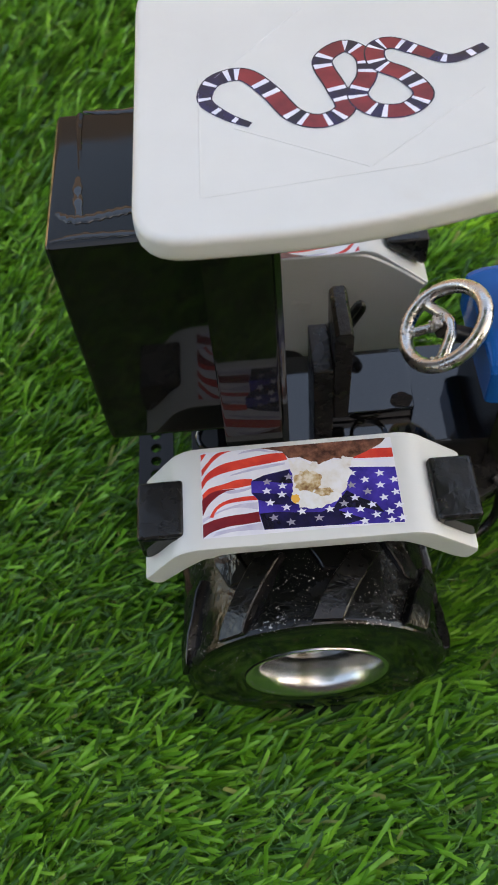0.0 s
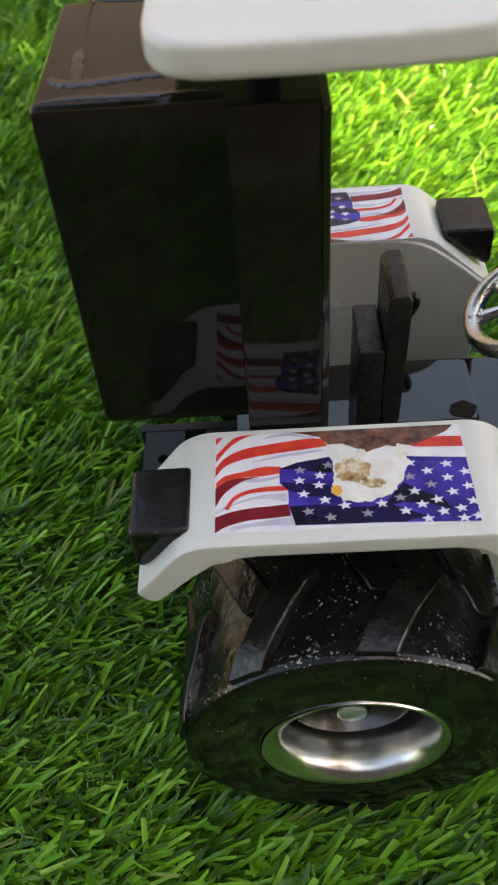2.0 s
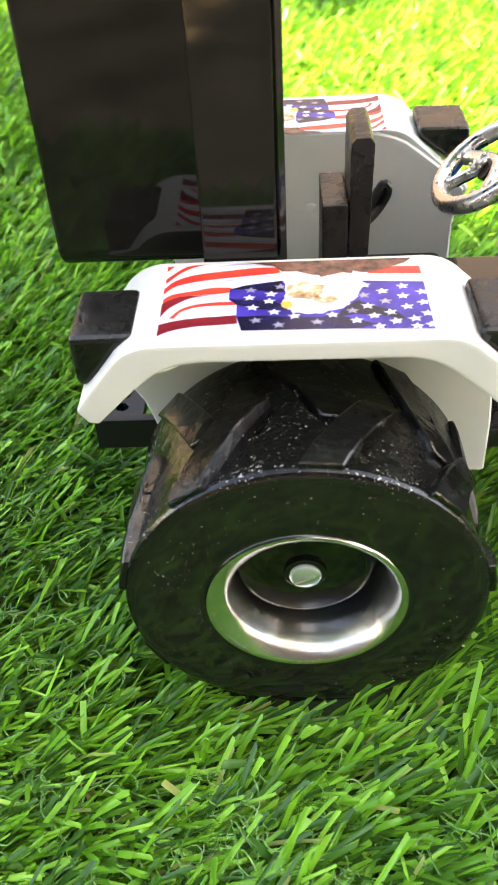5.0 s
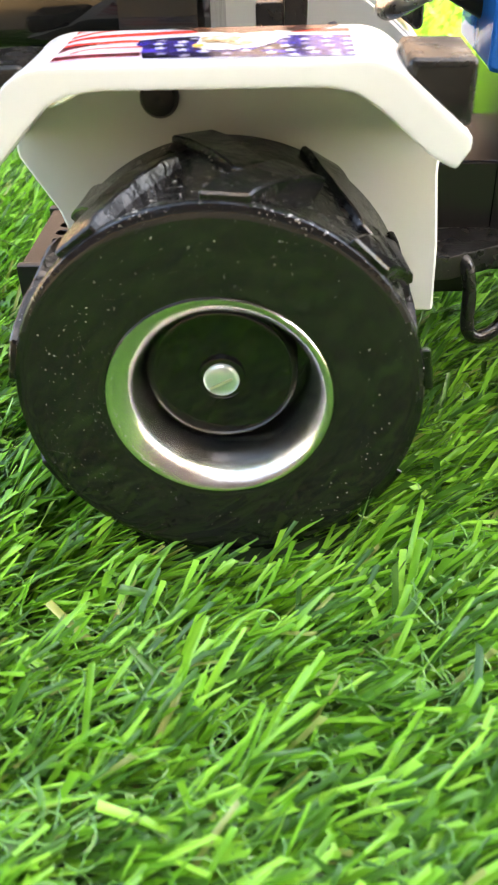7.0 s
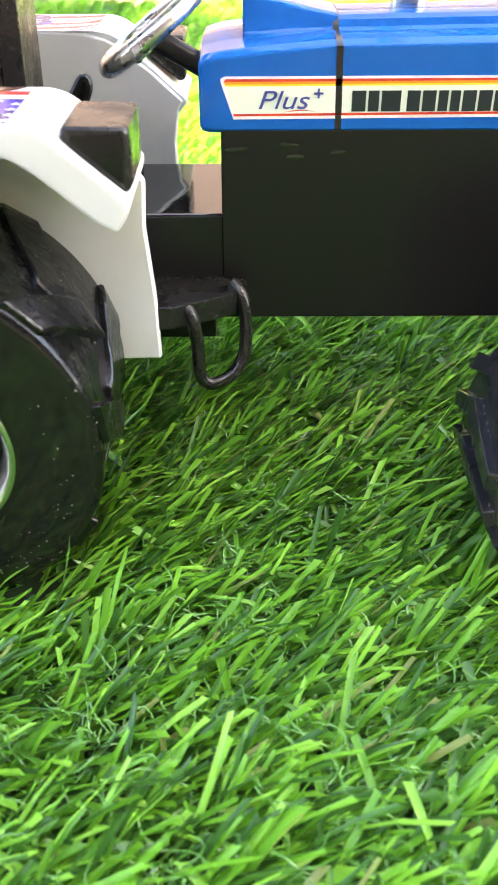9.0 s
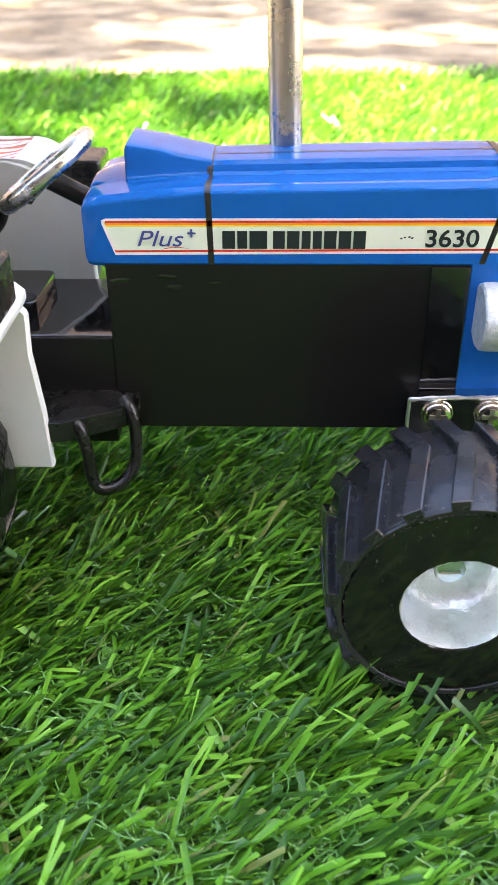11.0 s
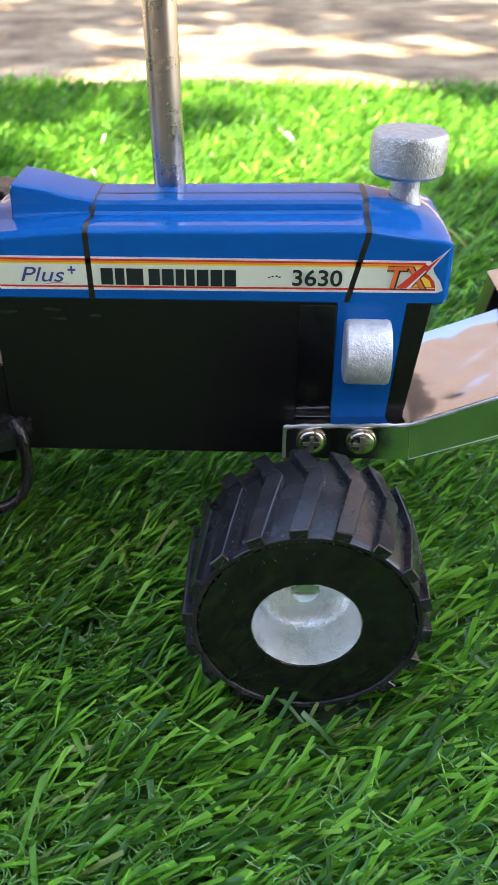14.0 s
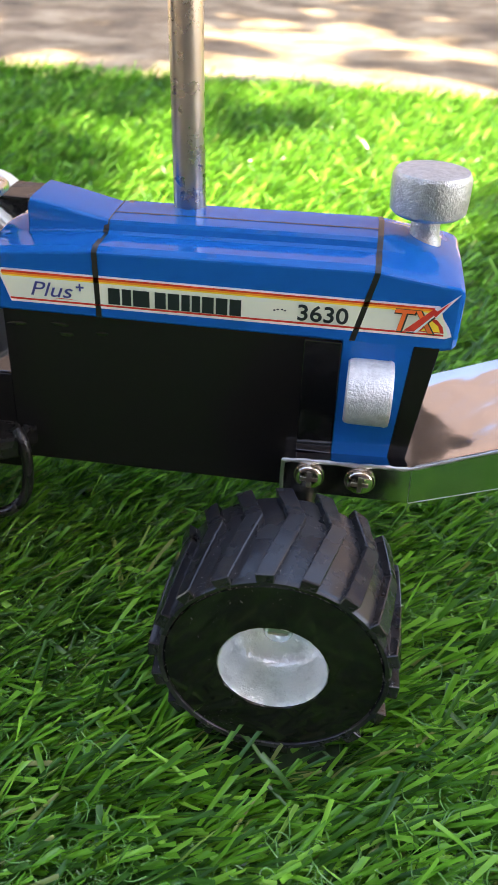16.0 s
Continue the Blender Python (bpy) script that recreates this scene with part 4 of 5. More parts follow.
# Black lacquered box behind the seat.
def rear_box():
    bm = bmesh.new()
    prism(bm, arc(4.48, 9.46, 0.45, 180, 270, 8) + [(8.0, 9.01), (8.0, 15.65), (4.11, 15.65)], "x", -4.62, -1.0, 0.14, 3)
    body = part("rear_box", bm, BOXBLACK, tractor, "tall black lacquered box behind the seat")
    bm = bmesh.new()
    prism(bm, [(3.45, 9.2), (8.02, 9.2), (8.02, 15.66), (3.79, 15.66)], "x", -1.79, -0.42, 0.06)
    part("column_panel", bm, BOXBLACK, body, "black lacquered column panel")
    bm = bmesh.new()
    tube(bm, smooth_path([(-4.1, 7.9, 15.63), (-4.1, 7.35, 15.63), (-4.06, 6.7, 15.62), (-4.04, 6.1, 15.615)], 4), [0.09, 0.08, 0.08, 0.075, 0.07, 0.07, 0.06, 0.06, 0.055, 0.05, 0.05, 0.04, 0.03], 8)
    part("paint_ridge", bm, BOXBLACK, body, "ridge of thick black lacquer")
    # Low swells where the lacquer ran together.
    for run, wide in (([(-4.42, 5.02), (-4.22, 4.84), (-3.95, 4.77), (-3.55, 4.83), (-3.25, 4.89), (-2.9, 4.92), (-2.3, 4.9)], 0.12), ([(-4.06, 6.0), (-4.04, 5.45), (-3.97, 4.8)], 0.09), ([(-4.5, 4.25), (-3.97, 4.33), (-3.4, 4.31), (-2.7, 4.29), (-1.9, 4.3)], 0.08), ([(-4.05, 8.02), (-3.5, 7.93), (-2.9, 7.92), (-2.0, 7.92)], 0.08)):
        bm = bmesh.new()
        pts = smooth_path([(x, y, 15.65) for x, y in run], 6)
        last = len(pts) - 1
        tube(bm, pts, [wide * (0.35 + 0.65 * min(1, 4 * k / last, 4 * (last - k) / last)) * (1 + 0.25 * math.sin(1.9 * k)) for k in range(last + 1)], 16)
        for vert in bm.verts:
            vert.co.z = 15.65 * CM + (vert.co.z - 15.65 * CM) * 0.3
        part("lacquer_swell", bm, POOLBLACK, body, "low swell of run lacquer", 80)
    bm = bmesh.new()
    block(bm, -0.42, -0.25, 3.95, 7.9, 6.6, 15.5, 0.05)
    part("front_panel", bm, BLACK, body, "thin black panel behind the seat")
    bm = bmesh.new()
    block(bm, -1.6, -0.5, 4.5, 7.6, 5.2, 8.7, 0.05)
    part("stand", bm, SATIN, body, "black stand")


rear_box()


# Platform, seat, chassis.
bm = bmesh.new()
block(bm, -2.2, 5.32, 4.78, 8.15, 5.0, 6.7, 0.06)
platform = part("platform", bm, POOLBLACK, tractor, "glossy black driver's platform")
# Dull sheet added over the glossy side so it mirrors no grass.
bm = bmesh.new()
block(bm, 2.6, 5.20, 4.73, 4.79, 5.3, 6.66, 0.015)
part("dull_facing", bm, ENGINEBLACK, platform, "dull black facing added to cut reflection on the platform's side")
bm = bmesh.new()
prism(bm, [(0.9, 5.68), (3.22, 5.68), (3.32, 5.78), (3.36, 7.5), (3.34, 7.68), (3.2, 7.76), (0.9, 7.76)], "z", 6.7, 7.08, 0.07)
seat = part("seat", bm, POOLBLACK, tractor, "black gloss seat with a two-board backrest")
bm = bmesh.new()
prism(bm, [(1.02, 7.5), (1.10, 7.4), (1.34, 7.4), (1.42, 7.5), (1.48, 10.75), (1.40, 10.88), (1.12, 10.88), (1.02, 10.75)], "y", 5.35, 6.95, 0.05)
part("backrest", bm, BOARDBLACK, seat, "black backrest board")
bm = bmesh.new()
block(bm, 0.48, 1.0, 5.3, 6.9, 6.7, 9.55, 0.06)
part("backrest_support", bm, BOARDBLACK, seat, "lower black board behind the backrest")
bm = bmesh.new()
tube(bm, smooth_path([(1.25, 6.9, 7.7), (1.45, 7.7, 7.75), (1.9, 8.25, 7.95), (2.12, 8.3, 8.35), (2.04, 8.3, 8.55), (1.74, 8.2, 8.1), (1.5, 7.9, 7.9)], 5), 0.125, 10)
part("lever", bm, SATIN, seat, "black bent lever")
bm = bmesh.new()
prism(bm, [(2.98 + 0.31 * math.cos(a) * (1 + 0.06 * math.sin(4 * a)), 6.0 + 0.26 * math.sin(a) * (1 + 0.08 * math.sin(5 * a + 1))) for a in (k * math.pi / 18 for k in range(36))], "z", 7.07, 7.1, 0.012, 2)
part("paint_clot", bm, CLOT, seat, "clotted black paint on the seat's corner")
bm = bmesh.new()
lathe(bm, [(0.52, 0.0), (0.52, 0.05), (0.42, 0.08), (0.42, 0.02)], (1.98, 5.2, 6.7), "z", 24, cap=False)
part("floor_ring", bm, BLACK, platform, "black ring on the platform")
bm = bmesh.new()
tube(bm, smooth_path([(-2.42 + 0.4 * math.cos(a), 6.1 + 0.32 * math.sin(a), 5.85 + 0.24 * math.sin(a)) for a in (0, 1.05, 2.1, 3.14, 4.19, 5.24)], 4, True), 0.09, 10, True)
tube(bm, [(-2.3, 5.8, 5.65), (-2.1, 5.7, 4.9)], 0.09, 8)
part("wire_eye", bm, BLACK, tractor, "black wire eye under the box")

bm = bmesh.new()
block(bm, -3.1, 5.0, 5.3, 7.7, 3.6, 5.1, 0.06)
part("rear_chassis", bm, SATIN, tractor, "black rear chassis block")


def drawbar():
    """A flat bar bored through by five holes, bolted to an end plate."""
    bm = bmesh.new()
    x0, x1, low, high, pitch = -4.78, -3.72, 4.3, 4.55, 0.47
    cx = (x0 + x1) / 2
    for k in range(5):
        cy = 5.35 + k * pitch
        rings = []
        for z, r in ((high, None), (high, 0.165), (high - 0.02, 0.15), (low, 0.15), (low, None)):
            ring = []
            for i in range(16):
                u = i % 4 / 2 - 1
                px, py = ((1, u), (-u, 1), (-1, -u), (u, -1))[i // 4]
                px, py = px * (x1 - x0) / 2, py * pitch / 2
                a = math.pi / 8 * i - math.pi / 4
                if r:
                    px, py = r * math.cos(a), r * math.sin(a)
                ring.append(bm.verts.new(Vector((cx + px, cy + py, z)) * CM))
            rings.append(ring)
        for lo, hi in zip(rings, rings[1:] + rings[:1]):
            for i in range(16):
                bm.faces.new((lo[i], lo[(i + 1) % 16], hi[(i + 1) % 16], hi[i]))
    block(bm, x0, x1, 4.98, 5.35 - pitch / 2, low, high, 0.0)
    block(bm, x0, x1, 5.35 + 4.5 * pitch, 8.3, low, high, 0.0)
    bar = part("drawbar", bm, ENGINEBLACK, tractor, "black drawbar with a row of holes")
    bm = bmesh.new()
    block(bm, -4.86, -3.2, 4.80, 5.05, 3.72, 4.58, 0.05)
    part("end_plate", bm, SATIN, bar)
    bm = bmesh.new()
    block(bm, -4.92, -2.2, 8.22, 8.5, 3.72, 4.58, 0.05)
    part("end_plate", bm, SATIN, bar)


drawbar()


def footstep():
    bm = bmesh.new()
    prism(bm, [(3.3, 3.25), (4.2, 3.25), (5.5, 3.95), (5.75, 4.9), (3.3, 4.9)], "z", 4.85, 5.35, 0.06)
    step = part("footstep", bm, LAMPBLACK, tractor, "black footplate with a hanging wire loop")
    bm = bmesh.new()
    tube(bm, smooth_path([(4.45, 3.55, 5.25), (4.58, 3.42, 5.05), (4.68, 3.40, 4.5), (4.72, 3.40, 3.75), (4.95, 3.42, 3.5), (5.35, 3.6, 3.6), (5.62, 3.8, 3.95), (5.68, 3.95, 4.6), (5.6, 4.05, 5.2), (5.4, 4.25, 5.42)], 5), 0.14, 12)
    part("step_loop", bm, LAMPBLACK, step, "thick black wire loop")


footstep()


# Engine and bonnet.
def engine():
    bm = bmesh.new()
    block(bm, 5.25, 12.78, 4.47, 2 * HOOD_AXIS - 4.47, 4.55, 8.5, 0.05)
    eng = part("engine_block", bm, ENGINEBLACK, tractor, "plain black engine block")
    bm = bmesh.new()
    block(bm, 11.98, 12.80, 4.42, 2 * HOOD_AXIS - 4.42, 5.6, 8.44, 0.04)
    part("black_panel", bm, BLACK, eng, "glossy brushed black panel")
    bm = bmesh.new()
    prism(bm, [(12.80, 5.6), (14.08, 5.6), (14.30, 8.5), (12.80, 8.5)], "y", 4.45, 2 * HOOD_AXIS - 4.45, 0.02)
    part("blue_panel", bm, BLUE, eng, "blue side panel")
    bm = bmesh.new()
    prism(bm, [(14.08, 5.6), (14.48, 5.6), (14.84, 8.5), (14.30, 8.5)], "y", 4.44, 2 * HOOD_AXIS - 4.44, 0.03)
    part("front_panel", bm, ENGINEBLACK, eng, "black slanting front panel")
    rng = random.Random(21)
    # Flat gloss lumps added to bring highlights to the block's upper side.
    for x, z in ((5.55, 8.12), (6.68, 7.97), (6.55, 8.2), (7.5, 8.06)):
        bm = bmesh.new()
        m4 = Matrix.Translation(Vector((x, 4.475, z)) * CM) @ Matrix.Rotation(rng.uniform(-0.12, 0.12), 4, "Y") @ Matrix.Diagonal((rng.uniform(0.16, 0.3), 0.012, rng.uniform(0.04, 0.06), 1))
        bmesh.ops.create_icosphere(bm, subdivisions=3, radius=CM, matrix=m4)
        part("glint_lump", bm, BLACK, eng, "flat gloss lump added to catch a highlight")
    for sgn in (0, 1):
        yc = 4.05 if not sgn else 2 * HOOD_AXIS - 4.05
        bm = bmesh.new()
        lathe(bm, [(0.0, 13.02), (0.64, 13.02), (0.69, 13.06), (0.71, 13.15), (0.715, 13.5), (0.71, 13.85), (0.72, 13.92), (0.69, 13.99), (0.62, 14.0), (0.0, 13.97)], (-0.05, yc, 7.51), "x", 36)
        part("headlamp", bm, LAMPSILVER, eng, "silver drum-shaped headlamp")


engine()


def hood_profile(x):
    """Half section of the bonnet at x, from the lower side to the middle: (y, z)."""
    y = 4.45 + (0.05 if x < 5.2 else 0) + max(0, (x - 14.7)) * 0.12
    if x < 7.42:
        s = 9.68 + 0.24 * min(0.5, x - 4.9) + 0.083 * max(0, x - 5.4)
        rise = [(0.20, 0.07), (0.55, 0.085), (0.90, 0.10), (1.00, 0.11), (1.05, 0.12), (1.12, 0.13), (1.25, 0.14)]
        top = s + 0.17
    else:
        k = min(1.0, max(0.0, (x - 13.1) / 1.2))
        s = 9.965 + 0.018 * (min(x, 13.3) - 7.42) - 0.13 * max(0, x - 13.3)
        nose = min(1.0, max(0.0, x - 13.9) / 1.2)
        ledge = [(0.20, 0.07), (0.55, 0.075), (0.90, 0.08), (1.00, 0.13), (1.05, 0.25), (1.12, 0.325), (1.25, 0.34)]
        plain = [(0.20, 0.07), (0.40, 0.12), (0.60, 0.17), (0.80, 0.22), (1.00, 0.27), (1.15, 0.30), (1.30, 0.32)]
        rise = [(a + (c - a) * k, (b + (d - b) * k) * (1 - 0.85 * nose ** 1.5)) for (a, b), (c, d) in zip(ledge, plain)]
        top = s + 0.345 * (1 - 0.85 * nose ** 1.5)
    return [(y + 0.06, 8.42), (y, 8.50), (y, s - 0.06), (y + 0.012, s - 0.02), (y + 0.05, s + 0.01)] + [(y + a, s + c) for a, c in rise] + [(HOOD_AXIS - 0.2, top)]


def hood():
    sections = []
    for x in (4.86, 4.90, 5.0, 5.3, 6.3, 7.41, 7.43, 9.5, 11.5, 13.0, 13.4, 13.9, 14.4, 14.7, 14.9, 15.08, 15.17, 15.2):
        half = hood_profile(min(max(x, 4.9), 15.1))
        shrink = {4.86: 0.09, 4.90: 0.03, 15.08: 0.02, 15.17: 0.08, 15.2: 0.16}.get(x, 0.0)
        half = [(y + shrink, z - (shrink if z > 9 else -shrink)) for y, z in half]
        sections.append([(x, y, z) for y, z in half] + [(x, 2 * HOOD_AXIS - y, z) for y, z in reversed(half)])
    bm = bmesh.new()
    loft(bm, sections)
    bonnet = part("bonnet", bm, BLUE, tractor, "glossy blue bonnet with a cream side stripe", 16)
    # Raised cowl before the steering column.
    bm = bmesh.new()
    secs = []
    for x, y, high, foot, low in ((5.68, 5.47, 10.58, 5.28, 9.86), (5.74, 5.43, 10.66, 5.24, 9.90), (6.4, 5.45, 10.55, 5.25, 9.97), (7.0, 5.47, 10.41, 5.28, 10.01), (7.46, 5.50, 10.315, 5.32, 10.03)):
        dy, dz = y - foot, high - low
        half = [(foot, low - 0.1), (foot, low)] + [(foot + a * dy, low + c * dz) for a, c in ((0.45, 0.07), (0.75, 0.22), (0.88, 0.5), (0.95, 0.82), (1.1, 0.94), (1.5, 1.0))]
        half += [(HOOD_AXIS - 0.2, high + 0.01)]
        secs.append([(x, a, c) for a, c in half] + [(x, 2 * HOOD_AXIS - a, c) for a, c in reversed(half)])
    loft(bm, secs)
    part("cowl", bm, BLUE, bonnet, "raised blue cowl", 40)
    # Black tape lines round the bonnet and along its top.
    for x_low, x_high in ((7.47, 7.43), (12.97, 13.36)):
        bm = bmesh.new()
        lanes = []
        near_half = hood_profile(x_high + 0.02)
        outline = [(y, z, -0.012) for y, z in near_half] + [(2 * HOOD_AXIS - y, z, 0.012) for y, z in reversed(near_half)]
        for y, z, off in outline:
            x = x_low + (x_high - x_low) * min(1, max(0, (z - 8.42) / 1.6))
            lanes.append([bm.verts.new(Vector((x + dx, y + off, z + 0.010)) * CM) for dx in (-0.06, 0.06)])
        for lo, hi in zip(lanes, lanes[1:]):
            bm.faces.new((lo[0], lo[1], hi[1], hi[0]))
        part("tape_line", bm, TAPE, bonnet, "black tape line")
    bm = bmesh.new()
    poly(bm, [(7.45, 6.02, 10.322), (13.33, 6.02, 10.428), (13.33, 6.07, 10.428), (7.45, 6.07, 10.322)])
    part("tape_line", bm, TAPE, bonnet, "thin dark pinstripe")
    # Side stripe.
    bm = bmesh.new()
    y = 4.442

    def field(points, lift, mat):
        poly(bm, [(x, y - lift, z) for x, z in points], mat)

    field([(5.50, 8.68), (14.90, 8.74), (15.03, 8.80), (14.95, 9.0), (14.80, 9.2), (14.70, 9.46), (5.36, 9.44), (5.27, 9.40), (5.27, 9.34)], 0.0, 0)
    field([(5.52, 8.72), (14.86, 8.78), (14.94, 8.84), (14.72, 9.42), (5.37, 9.40), (5.31, 9.34)], 0.002, 1)
    field([(5.33, 9.345), (14.70, 9.375), (14.69, 9.415), (5.36, 9.395)], 0.004, 2)
    field([(5.35, 9.30), (14.70, 9.335), (14.70, 9.375), (5.33, 9.345)], 0.004, 4)
    field([(5.37, 9.265), (14.72, 9.30), (14.70, 9.335), (5.35, 9.30)], 0.004, 3)
    field([(5.51, 8.735), (14.86, 8.795), (14.86, 8.84), (5.49, 8.78)], 0.004, 2)
    # Badge at the front end: a sun-like half disc and a bolt.
    field([(14.32, 8.86), (14.86, 8.86), (14.82, 9.0), (14.70, 9.14), (14.55, 9.2)], 0.005, 2)
    field([(14.38, 8.88), (14.78, 8.88), (14.72, 9.02), (14.58, 9.12)], 0.006, 3)
    field([(14.15, 8.84), (14.30, 8.84), (14.62, 9.24), (14.66, 9.18), (15.10, 9.78), (14.70, 9.42), (14.62, 9.44), (14.44, 9.16)], 0.028, 0)
    field([(14.02, 8.86), (14.24, 8.86), (14.60, 9.26), (14.64, 9.22), (14.92, 9.60), (14.66, 9.36), (14.58, 9.40)], 0.031, 2)
    field([(6.42, 8.80), (6.62, 8.845), (6.85, 8.85), (7.05, 8.82), (6.85, 8.835), (6.62, 8.825)], 0.006, 2)
    for px_, pz_ in ((11.30, 9.04), (11.37, 9.06), (11.46, 9.07), (11.52, 9.05)):
        field([(px_ - 0.03, pz_ - 0.015), (px_ + 0.02, pz_ - 0.02), (px_ + 0.035, pz_ + 0.012), (px_ - 0.01, pz_ + 0.016)], 0.006, 5)
    flat("side_stripe", bm, [STICKERWHITE, CREAM, RED, YELLOW, ORANGE, INK], bonnet, "cream side stripe edged in red and yellow")
    # The maker's name as plain blocks.
    x = 7.70
    for width in (0.26, 0.20, 0.36, 0.0, 0.24, 0.25, 0.18, 0.18, 0.25, 0.25, 0.25):
        if width:
            bm = bmesh.new()
            block(bm, x, x + width, y - 0.012, y - 0.004, 8.82, 9.19, 0.0)
            flat("name_block", bm, INK, bonnet, "plain dark printed block")
        x += width + (0.045 if width else 0.07)
    letters("number_lettering", "3630", 0.35, 11.77, y - 0.012, 8.87, INK, bonnet, "dark bold model number 3630", 1.10, 0, 0.00008)
    letters("plus_lettering", "Plus", 0.33, 5.93, y - 0.012, 8.87, INKBLUE, bonnet, "blue slanted word Plus", 1.25, 0.3)
    letters("plus_sign", "+", 0.24, 6.98, y - 0.012, 9.02, INKBLUE, bonnet, "blue plus sign", 1.0, 0, 0.00005)
    letters("badge_shadow", "TX", 0.48, 13.735, y - 0.016, 8.84, INK, bonnet, "dark edging of the badge letters", 1.0, 0.2, 0.0003)
    letters("badge_lettering", "TX", 0.48, 13.72, y - 0.022, 8.85, BADGERED, bonnet, "orange-red slanted letters TX", 1.0, 0.2, 0.0001)


hood()

bm = bmesh.new()
tube(bm, [(9.0, 6.9, 10.2), (8.86, 6.9, 16.5)], 0.365, 28)
part("exhaust_pipe", bm, STEEL, tractor, "upright polished steel exhaust pipe")
bm = bmesh.new()
lathe(bm, [(0.40, 9.95), (0.38, 10.20), (0.33, 10.27), (0.315, 10.5), (0.325, 10.84), (0.0, 10.84)], (14.30, 6.36, 0), "z", 24)
cleaner = part("air_cleaner", bm, SILVER, tractor, "silver air cleaner stem and cap on the bonnet")
bm = bmesh.new()
lathe(bm, [(0.0, 10.75), (0.73, 10.75), (0.82, 10.83), (0.845, 11.12), (0.845, 11.54), (0.78, 11.66), (0.0, 11.68)], (14.30, 6.4, 0), "z", 40)
part("cap", bm, SILVER, cleaner, "crinkled silver cap")


def steering():
    hub, nrm = Vector((3.70, 6.12, 9.92)), Vector((-0.60, 0.0, 0.80)).normalized()
    u = Vector((0, 1, 0))
    v = nrm.cross(u).normalized()
    bm = bmesh.new()
    mid = hub + Vector((0.15, 0.05, 0.0))
    ring = [2 * math.pi * k / 40 for k in range(40)]
    tube(bm, [mid + (u * math.cos(a) + v * math.sin(a)) * (1.13 + 0.012 * math.sin(3 * a)) for a in ring], 0.19, 14, True)
    wheel = part("steering_wheel", bm, DULLCHROME, tractor, "chromed steering wheel with three welded spokes")

    def on_wheel(points, lift=0.0):
        return [mid + u * p + v * q - nrm * lift for p, q in points]

    rng = random.Random(9)
    bm = bmesh.new()
    bow = smooth_path(on_wheel([(1.05, 0.40), (0.55, 0.10), (0.13, -0.12), (-0.30, -0.08), (-0.64, 0.12), (-0.98, 0.36)], 0.08), 5)
    tube(bm, bow, [0.17 - 0.03 * math.sin(math.pi * k / (len(bow) - 1)) + 0.006 * math.sin(1.3 * k) for k in range(len(bow))], 12)
    part("spoke", bm, DULLCHROME, wheel, "bent chromed spoke across the wheel")
    bm = bmesh.new()
    short = smooth_path(on_wheel([(0.34, 1.10), (0.26, 0.70), (0.14, 0.25), (0.12, -0.08)], 0.05), 5)
    tube(bm, short, [0.125 + 0.005 * math.sin(1.7 * k) for k in range(len(short))], 10)
    part("spoke", bm, DULLCHROME, wheel, "short chromed spoke")

    def beads(name, centre, count, spread, label):
        bm = bmesh.new()
        for _ in range(count):
            jit = u * rng.gauss(0, spread) + v * rng.gauss(0, spread) + nrm * rng.gauss(0.02, 0.05)
            bmesh.ops.create_icosphere(bm, subdivisions=2, radius=rng.uniform(0.04, 0.085) * CM, matrix=Matrix.Translation((centre + jit) * CM))
        part(name, bm, DULLCHROME, wheel, label)

    beads("hub", on_wheel([(0.14, 0.10)])[0], 34, 0.10, "lumpy solder hub")
    for spot in ((0.96, 0.32), (0.32, 0.92), (-0.86, 0.32)):
        beads("weld_bead", on_wheel([spot])[0], 14, 0.08, "lumpy solder joint")
    bm = bmesh.new()
    tube(bm, [hub - nrm * 0.1, Vector((5.1, 6.2, 9.1))], 0.22, 14)
    part("steering_column", bm, SATIN, tractor, "black steering column")


steering()


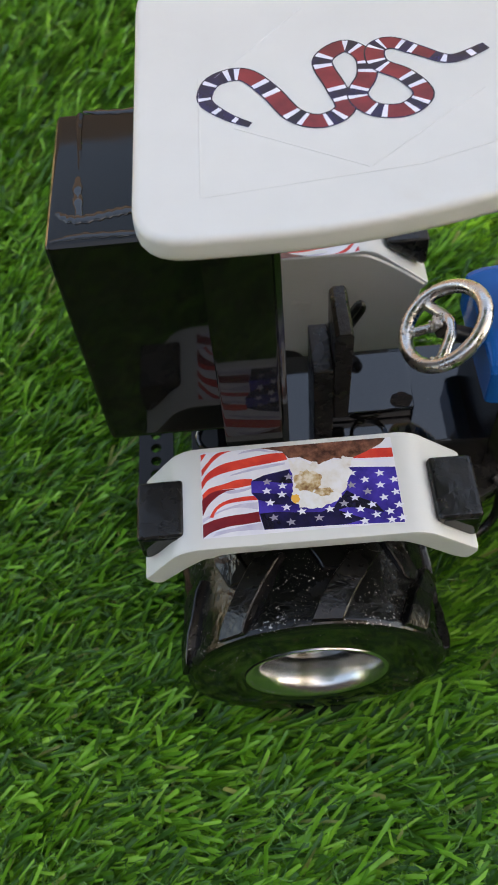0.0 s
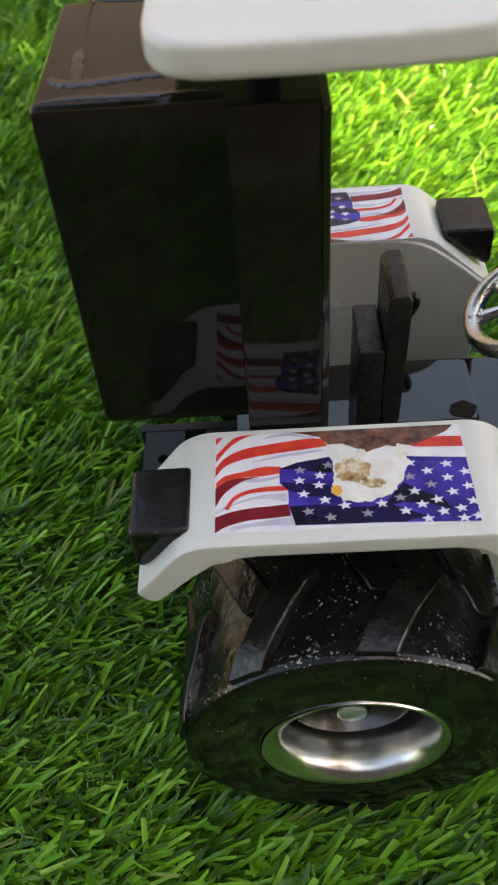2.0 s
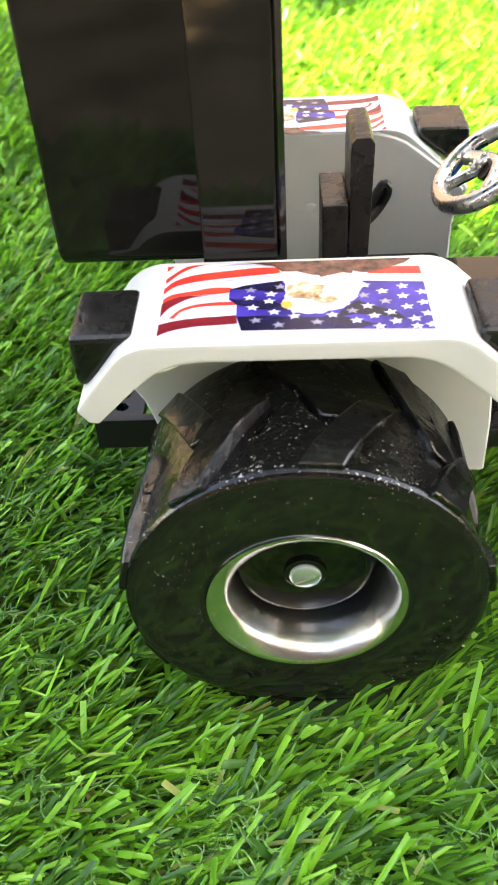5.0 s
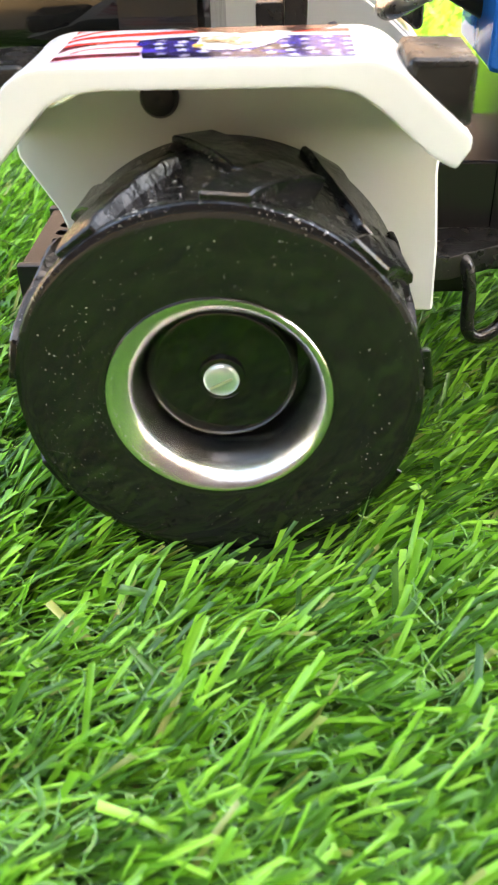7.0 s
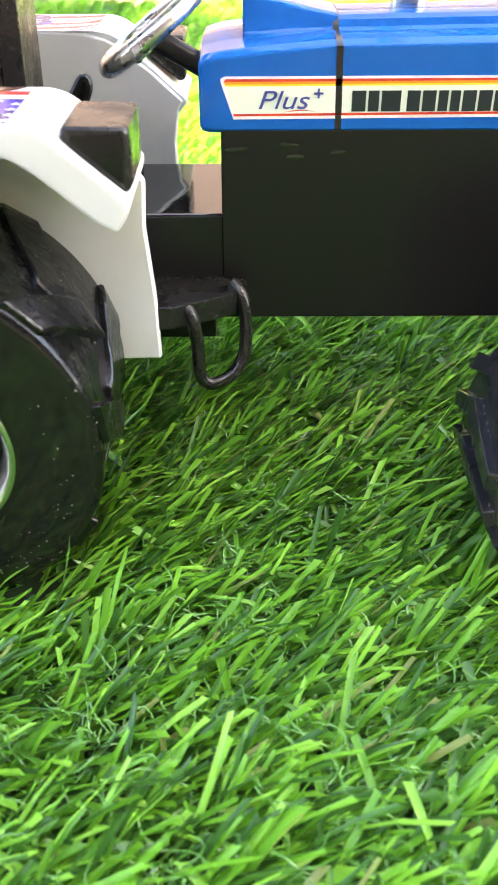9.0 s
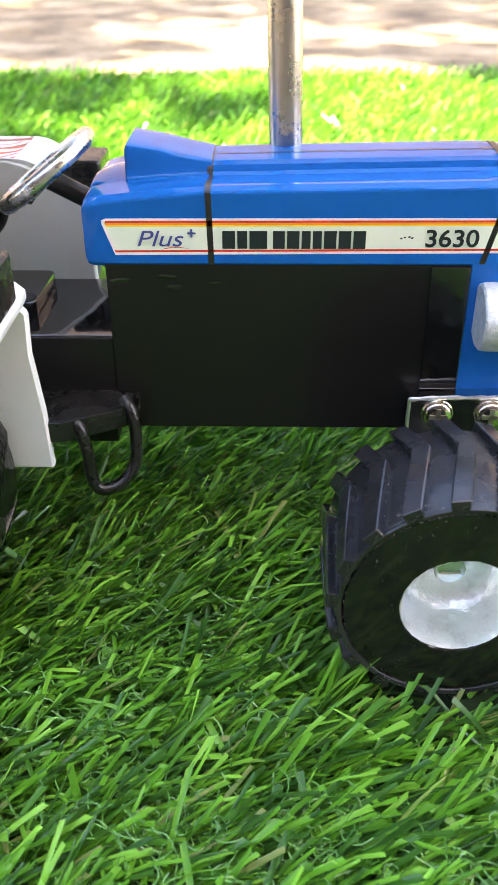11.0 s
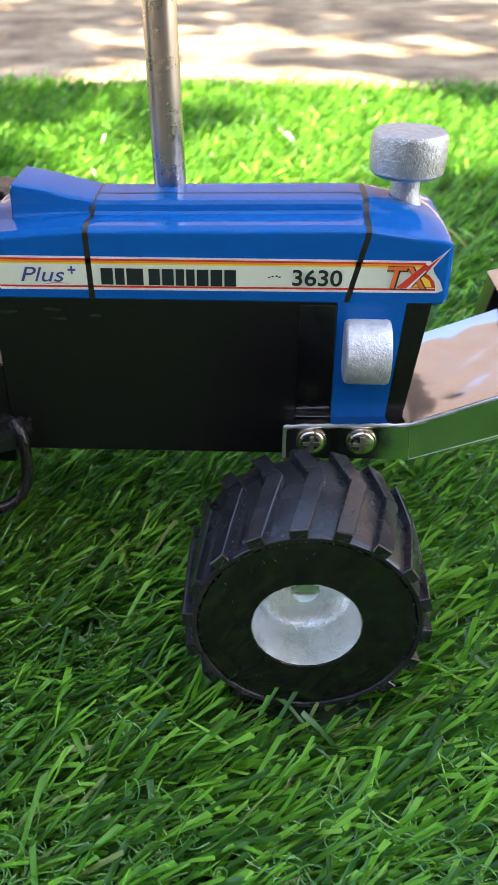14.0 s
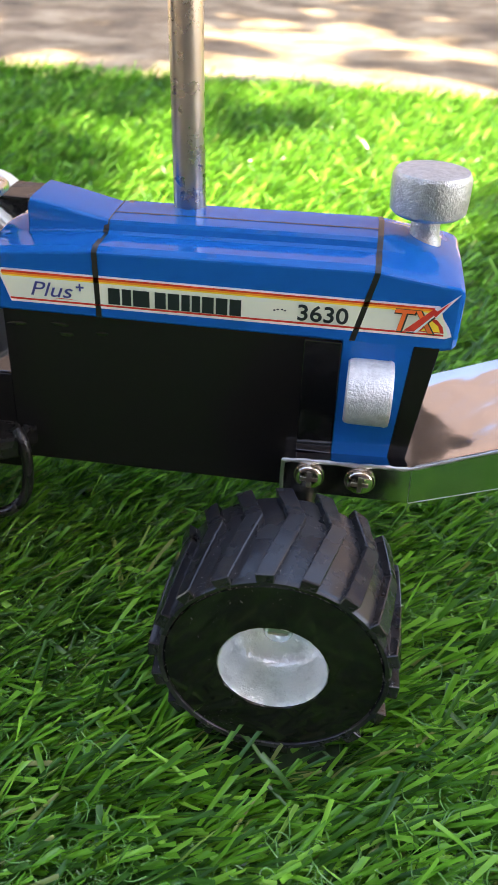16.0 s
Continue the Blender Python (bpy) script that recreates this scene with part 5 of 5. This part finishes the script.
def bumper():
    bm = bmesh.new()
    near, farther = 4.08, 8.1
    t = 0.05
    line = [(11.74, 5.56), (13.2, 5.61), (14.62, 5.66)] + [(14.62 + 2.68 * k / 26, 5.66 + 1.06 * k / 26) for k in range(1, 27)]
    grid = []
    for k, (x, z) in enumerate(line):
        lane = []
        for m in range(27):
            y = near + (farther - near) * m / 26
            live = min(1, max(0, (x - 14.9) / 0.6)) * min(1, m / 3, (26 - m) / 2)
            dent = 0.020 * math.sin(3.1 * x + 1.9 * math.sin(1.7 * y) + 0.6) * math.sin(2.3 * y + 0.9 * x) + 0.010 * math.sin(7.3 * x - 2.0 * y) * math.sin(1.1 * x + 5.1 * y)
            lift = 0.06 * max(0, 1 - m / 3) ** 2 + 0.10 * max(0, 1 - (26 - m) / 4) ** 2 if x > 14.7 else 0
            lane.append(bm.verts.new(Vector((x, y, z + dent * live + lift)) * CM))
        grid.append(lane)
    for lo, hi in zip(grid, grid[1:]):
        for m in range(26):
            bm.faces.new((lo[m], lo[m + 1], hi[m + 1], hi[m]))
    under = bmesh.ops.extrude_face_region(bm, geom=bm.faces[:])
    bmesh.ops.translate(bm, verts=[v for v in under["geom"] if isinstance(v, bmesh.types.BMVert)], vec=Vector((0, 0, -0.05)) * CM)
    sheet = part("bumper", bm, CHROME, tractor, "folded chrome sheet bumper with screws")
    for y0, y1 in ((near - t, near), (farther, farther + t)):
        bm = bmesh.new()
        prism(bm, [(11.74, 4.7), (14.68, 4.72), (17.35, 5.68), (17.35, 6.74), (14.62, 5.68), (11.74, 5.58)], "y", y0, y1, 0.02, 1)
        part("side_flange", bm, FLANGE, sheet, "chrome side flange")
        edge = y0 if y0 < near else y1
        bm = bmesh.new()
        tube(bm, smooth_path([(11.72, edge, 5.55), (12.4, edge, 5.60), (13.3, edge, 5.61), (14.0, edge, 5.65), (14.62, edge, 5.68), (15.5, edge, 6.03), (17.33, edge, 6.75)], 5), [0.05 + 0.012 * math.sin(k * 2.1) - 0.0012 * max(0, k - 18) for k in range(31)], 8)
        tube(bm, [(11.74, edge, 5.56), (11.73, edge, 5.1), (11.74, edge, 4.72)], 0.045, 8)
        part("rolled_edge", bm, EDGE, sheet, "bright rolled upper edge")
        bm = bmesh.new()
        tube(bm, [(14.68, edge, 4.73), (15.9, edge, 5.165), (17.34, edge, 5.68)], 0.013, 8)
        tube(bm, [(14.66, edge + 0.005, 4.74), (14.64, edge + 0.005, 5.6)], 0.007, 6)
        part("lower_edge", bm, EDGE, sheet, "thin bright lower edge")
    bm = bmesh.new()
    prism(bm, [(17.38, 6.3), (17.45, 6.3), (17.72, 7.40), (17.70, 7.46), (17.62, 7.50), (17.2, 7.40), (17.21, 7.34), (17.62, 7.42)], "y", near - 1.0, 9.3, 0.02, 1)
    part("upturned_edge", bm, CHROME, sheet, "upturned chrome front edge")
    bm = bmesh.new()
    prism(bm, [(16.98, 6.2), (17.32, 6.2), (17.52, 7.38), (17.22, 7.31)], "y", 8.35, 9.25, 0.03, 1)
    part("backing_block", bm, SATIN, sheet, "black block behind the upturned edge")
    bm = bmesh.new()
    prism(bm, arc(17.1, 6.05, 0.3, 0, 330, 11), "y", near - t - 0.12, near - t, 0.03, 1)
    part("end_button", bm, BLACK, sheet, "black round button on the flange")
    for y in (near - t, farther + t):
        way = -1 if y < AXIS else 1
        for x in (12.36, 13.52):
            bm = bmesh.new()
            lathe(bm, [(0.35, way * 0.0), (0.35, way * 0.045), (0.33, way * 0.06), (0.295, way * 0.06), (0.295, way * 0.12), (0.26, way * 0.16), (0.16, way * 0.19), (0.0, way * 0.2)], (x, y, 5.22), "y", 24)
            for wx, wz in ((0.20, 0.05), (0.05, 0.20)):
                block(bm, x - wx, x + wx, y + way * 0.185, y + way * 0.205, 5.22 - wz, 5.22 + wz, 0.0, 1)
            part("screw", bm, [NICKEL, SLOT], sheet, "nickel cross-head screw with washer")


bumper()

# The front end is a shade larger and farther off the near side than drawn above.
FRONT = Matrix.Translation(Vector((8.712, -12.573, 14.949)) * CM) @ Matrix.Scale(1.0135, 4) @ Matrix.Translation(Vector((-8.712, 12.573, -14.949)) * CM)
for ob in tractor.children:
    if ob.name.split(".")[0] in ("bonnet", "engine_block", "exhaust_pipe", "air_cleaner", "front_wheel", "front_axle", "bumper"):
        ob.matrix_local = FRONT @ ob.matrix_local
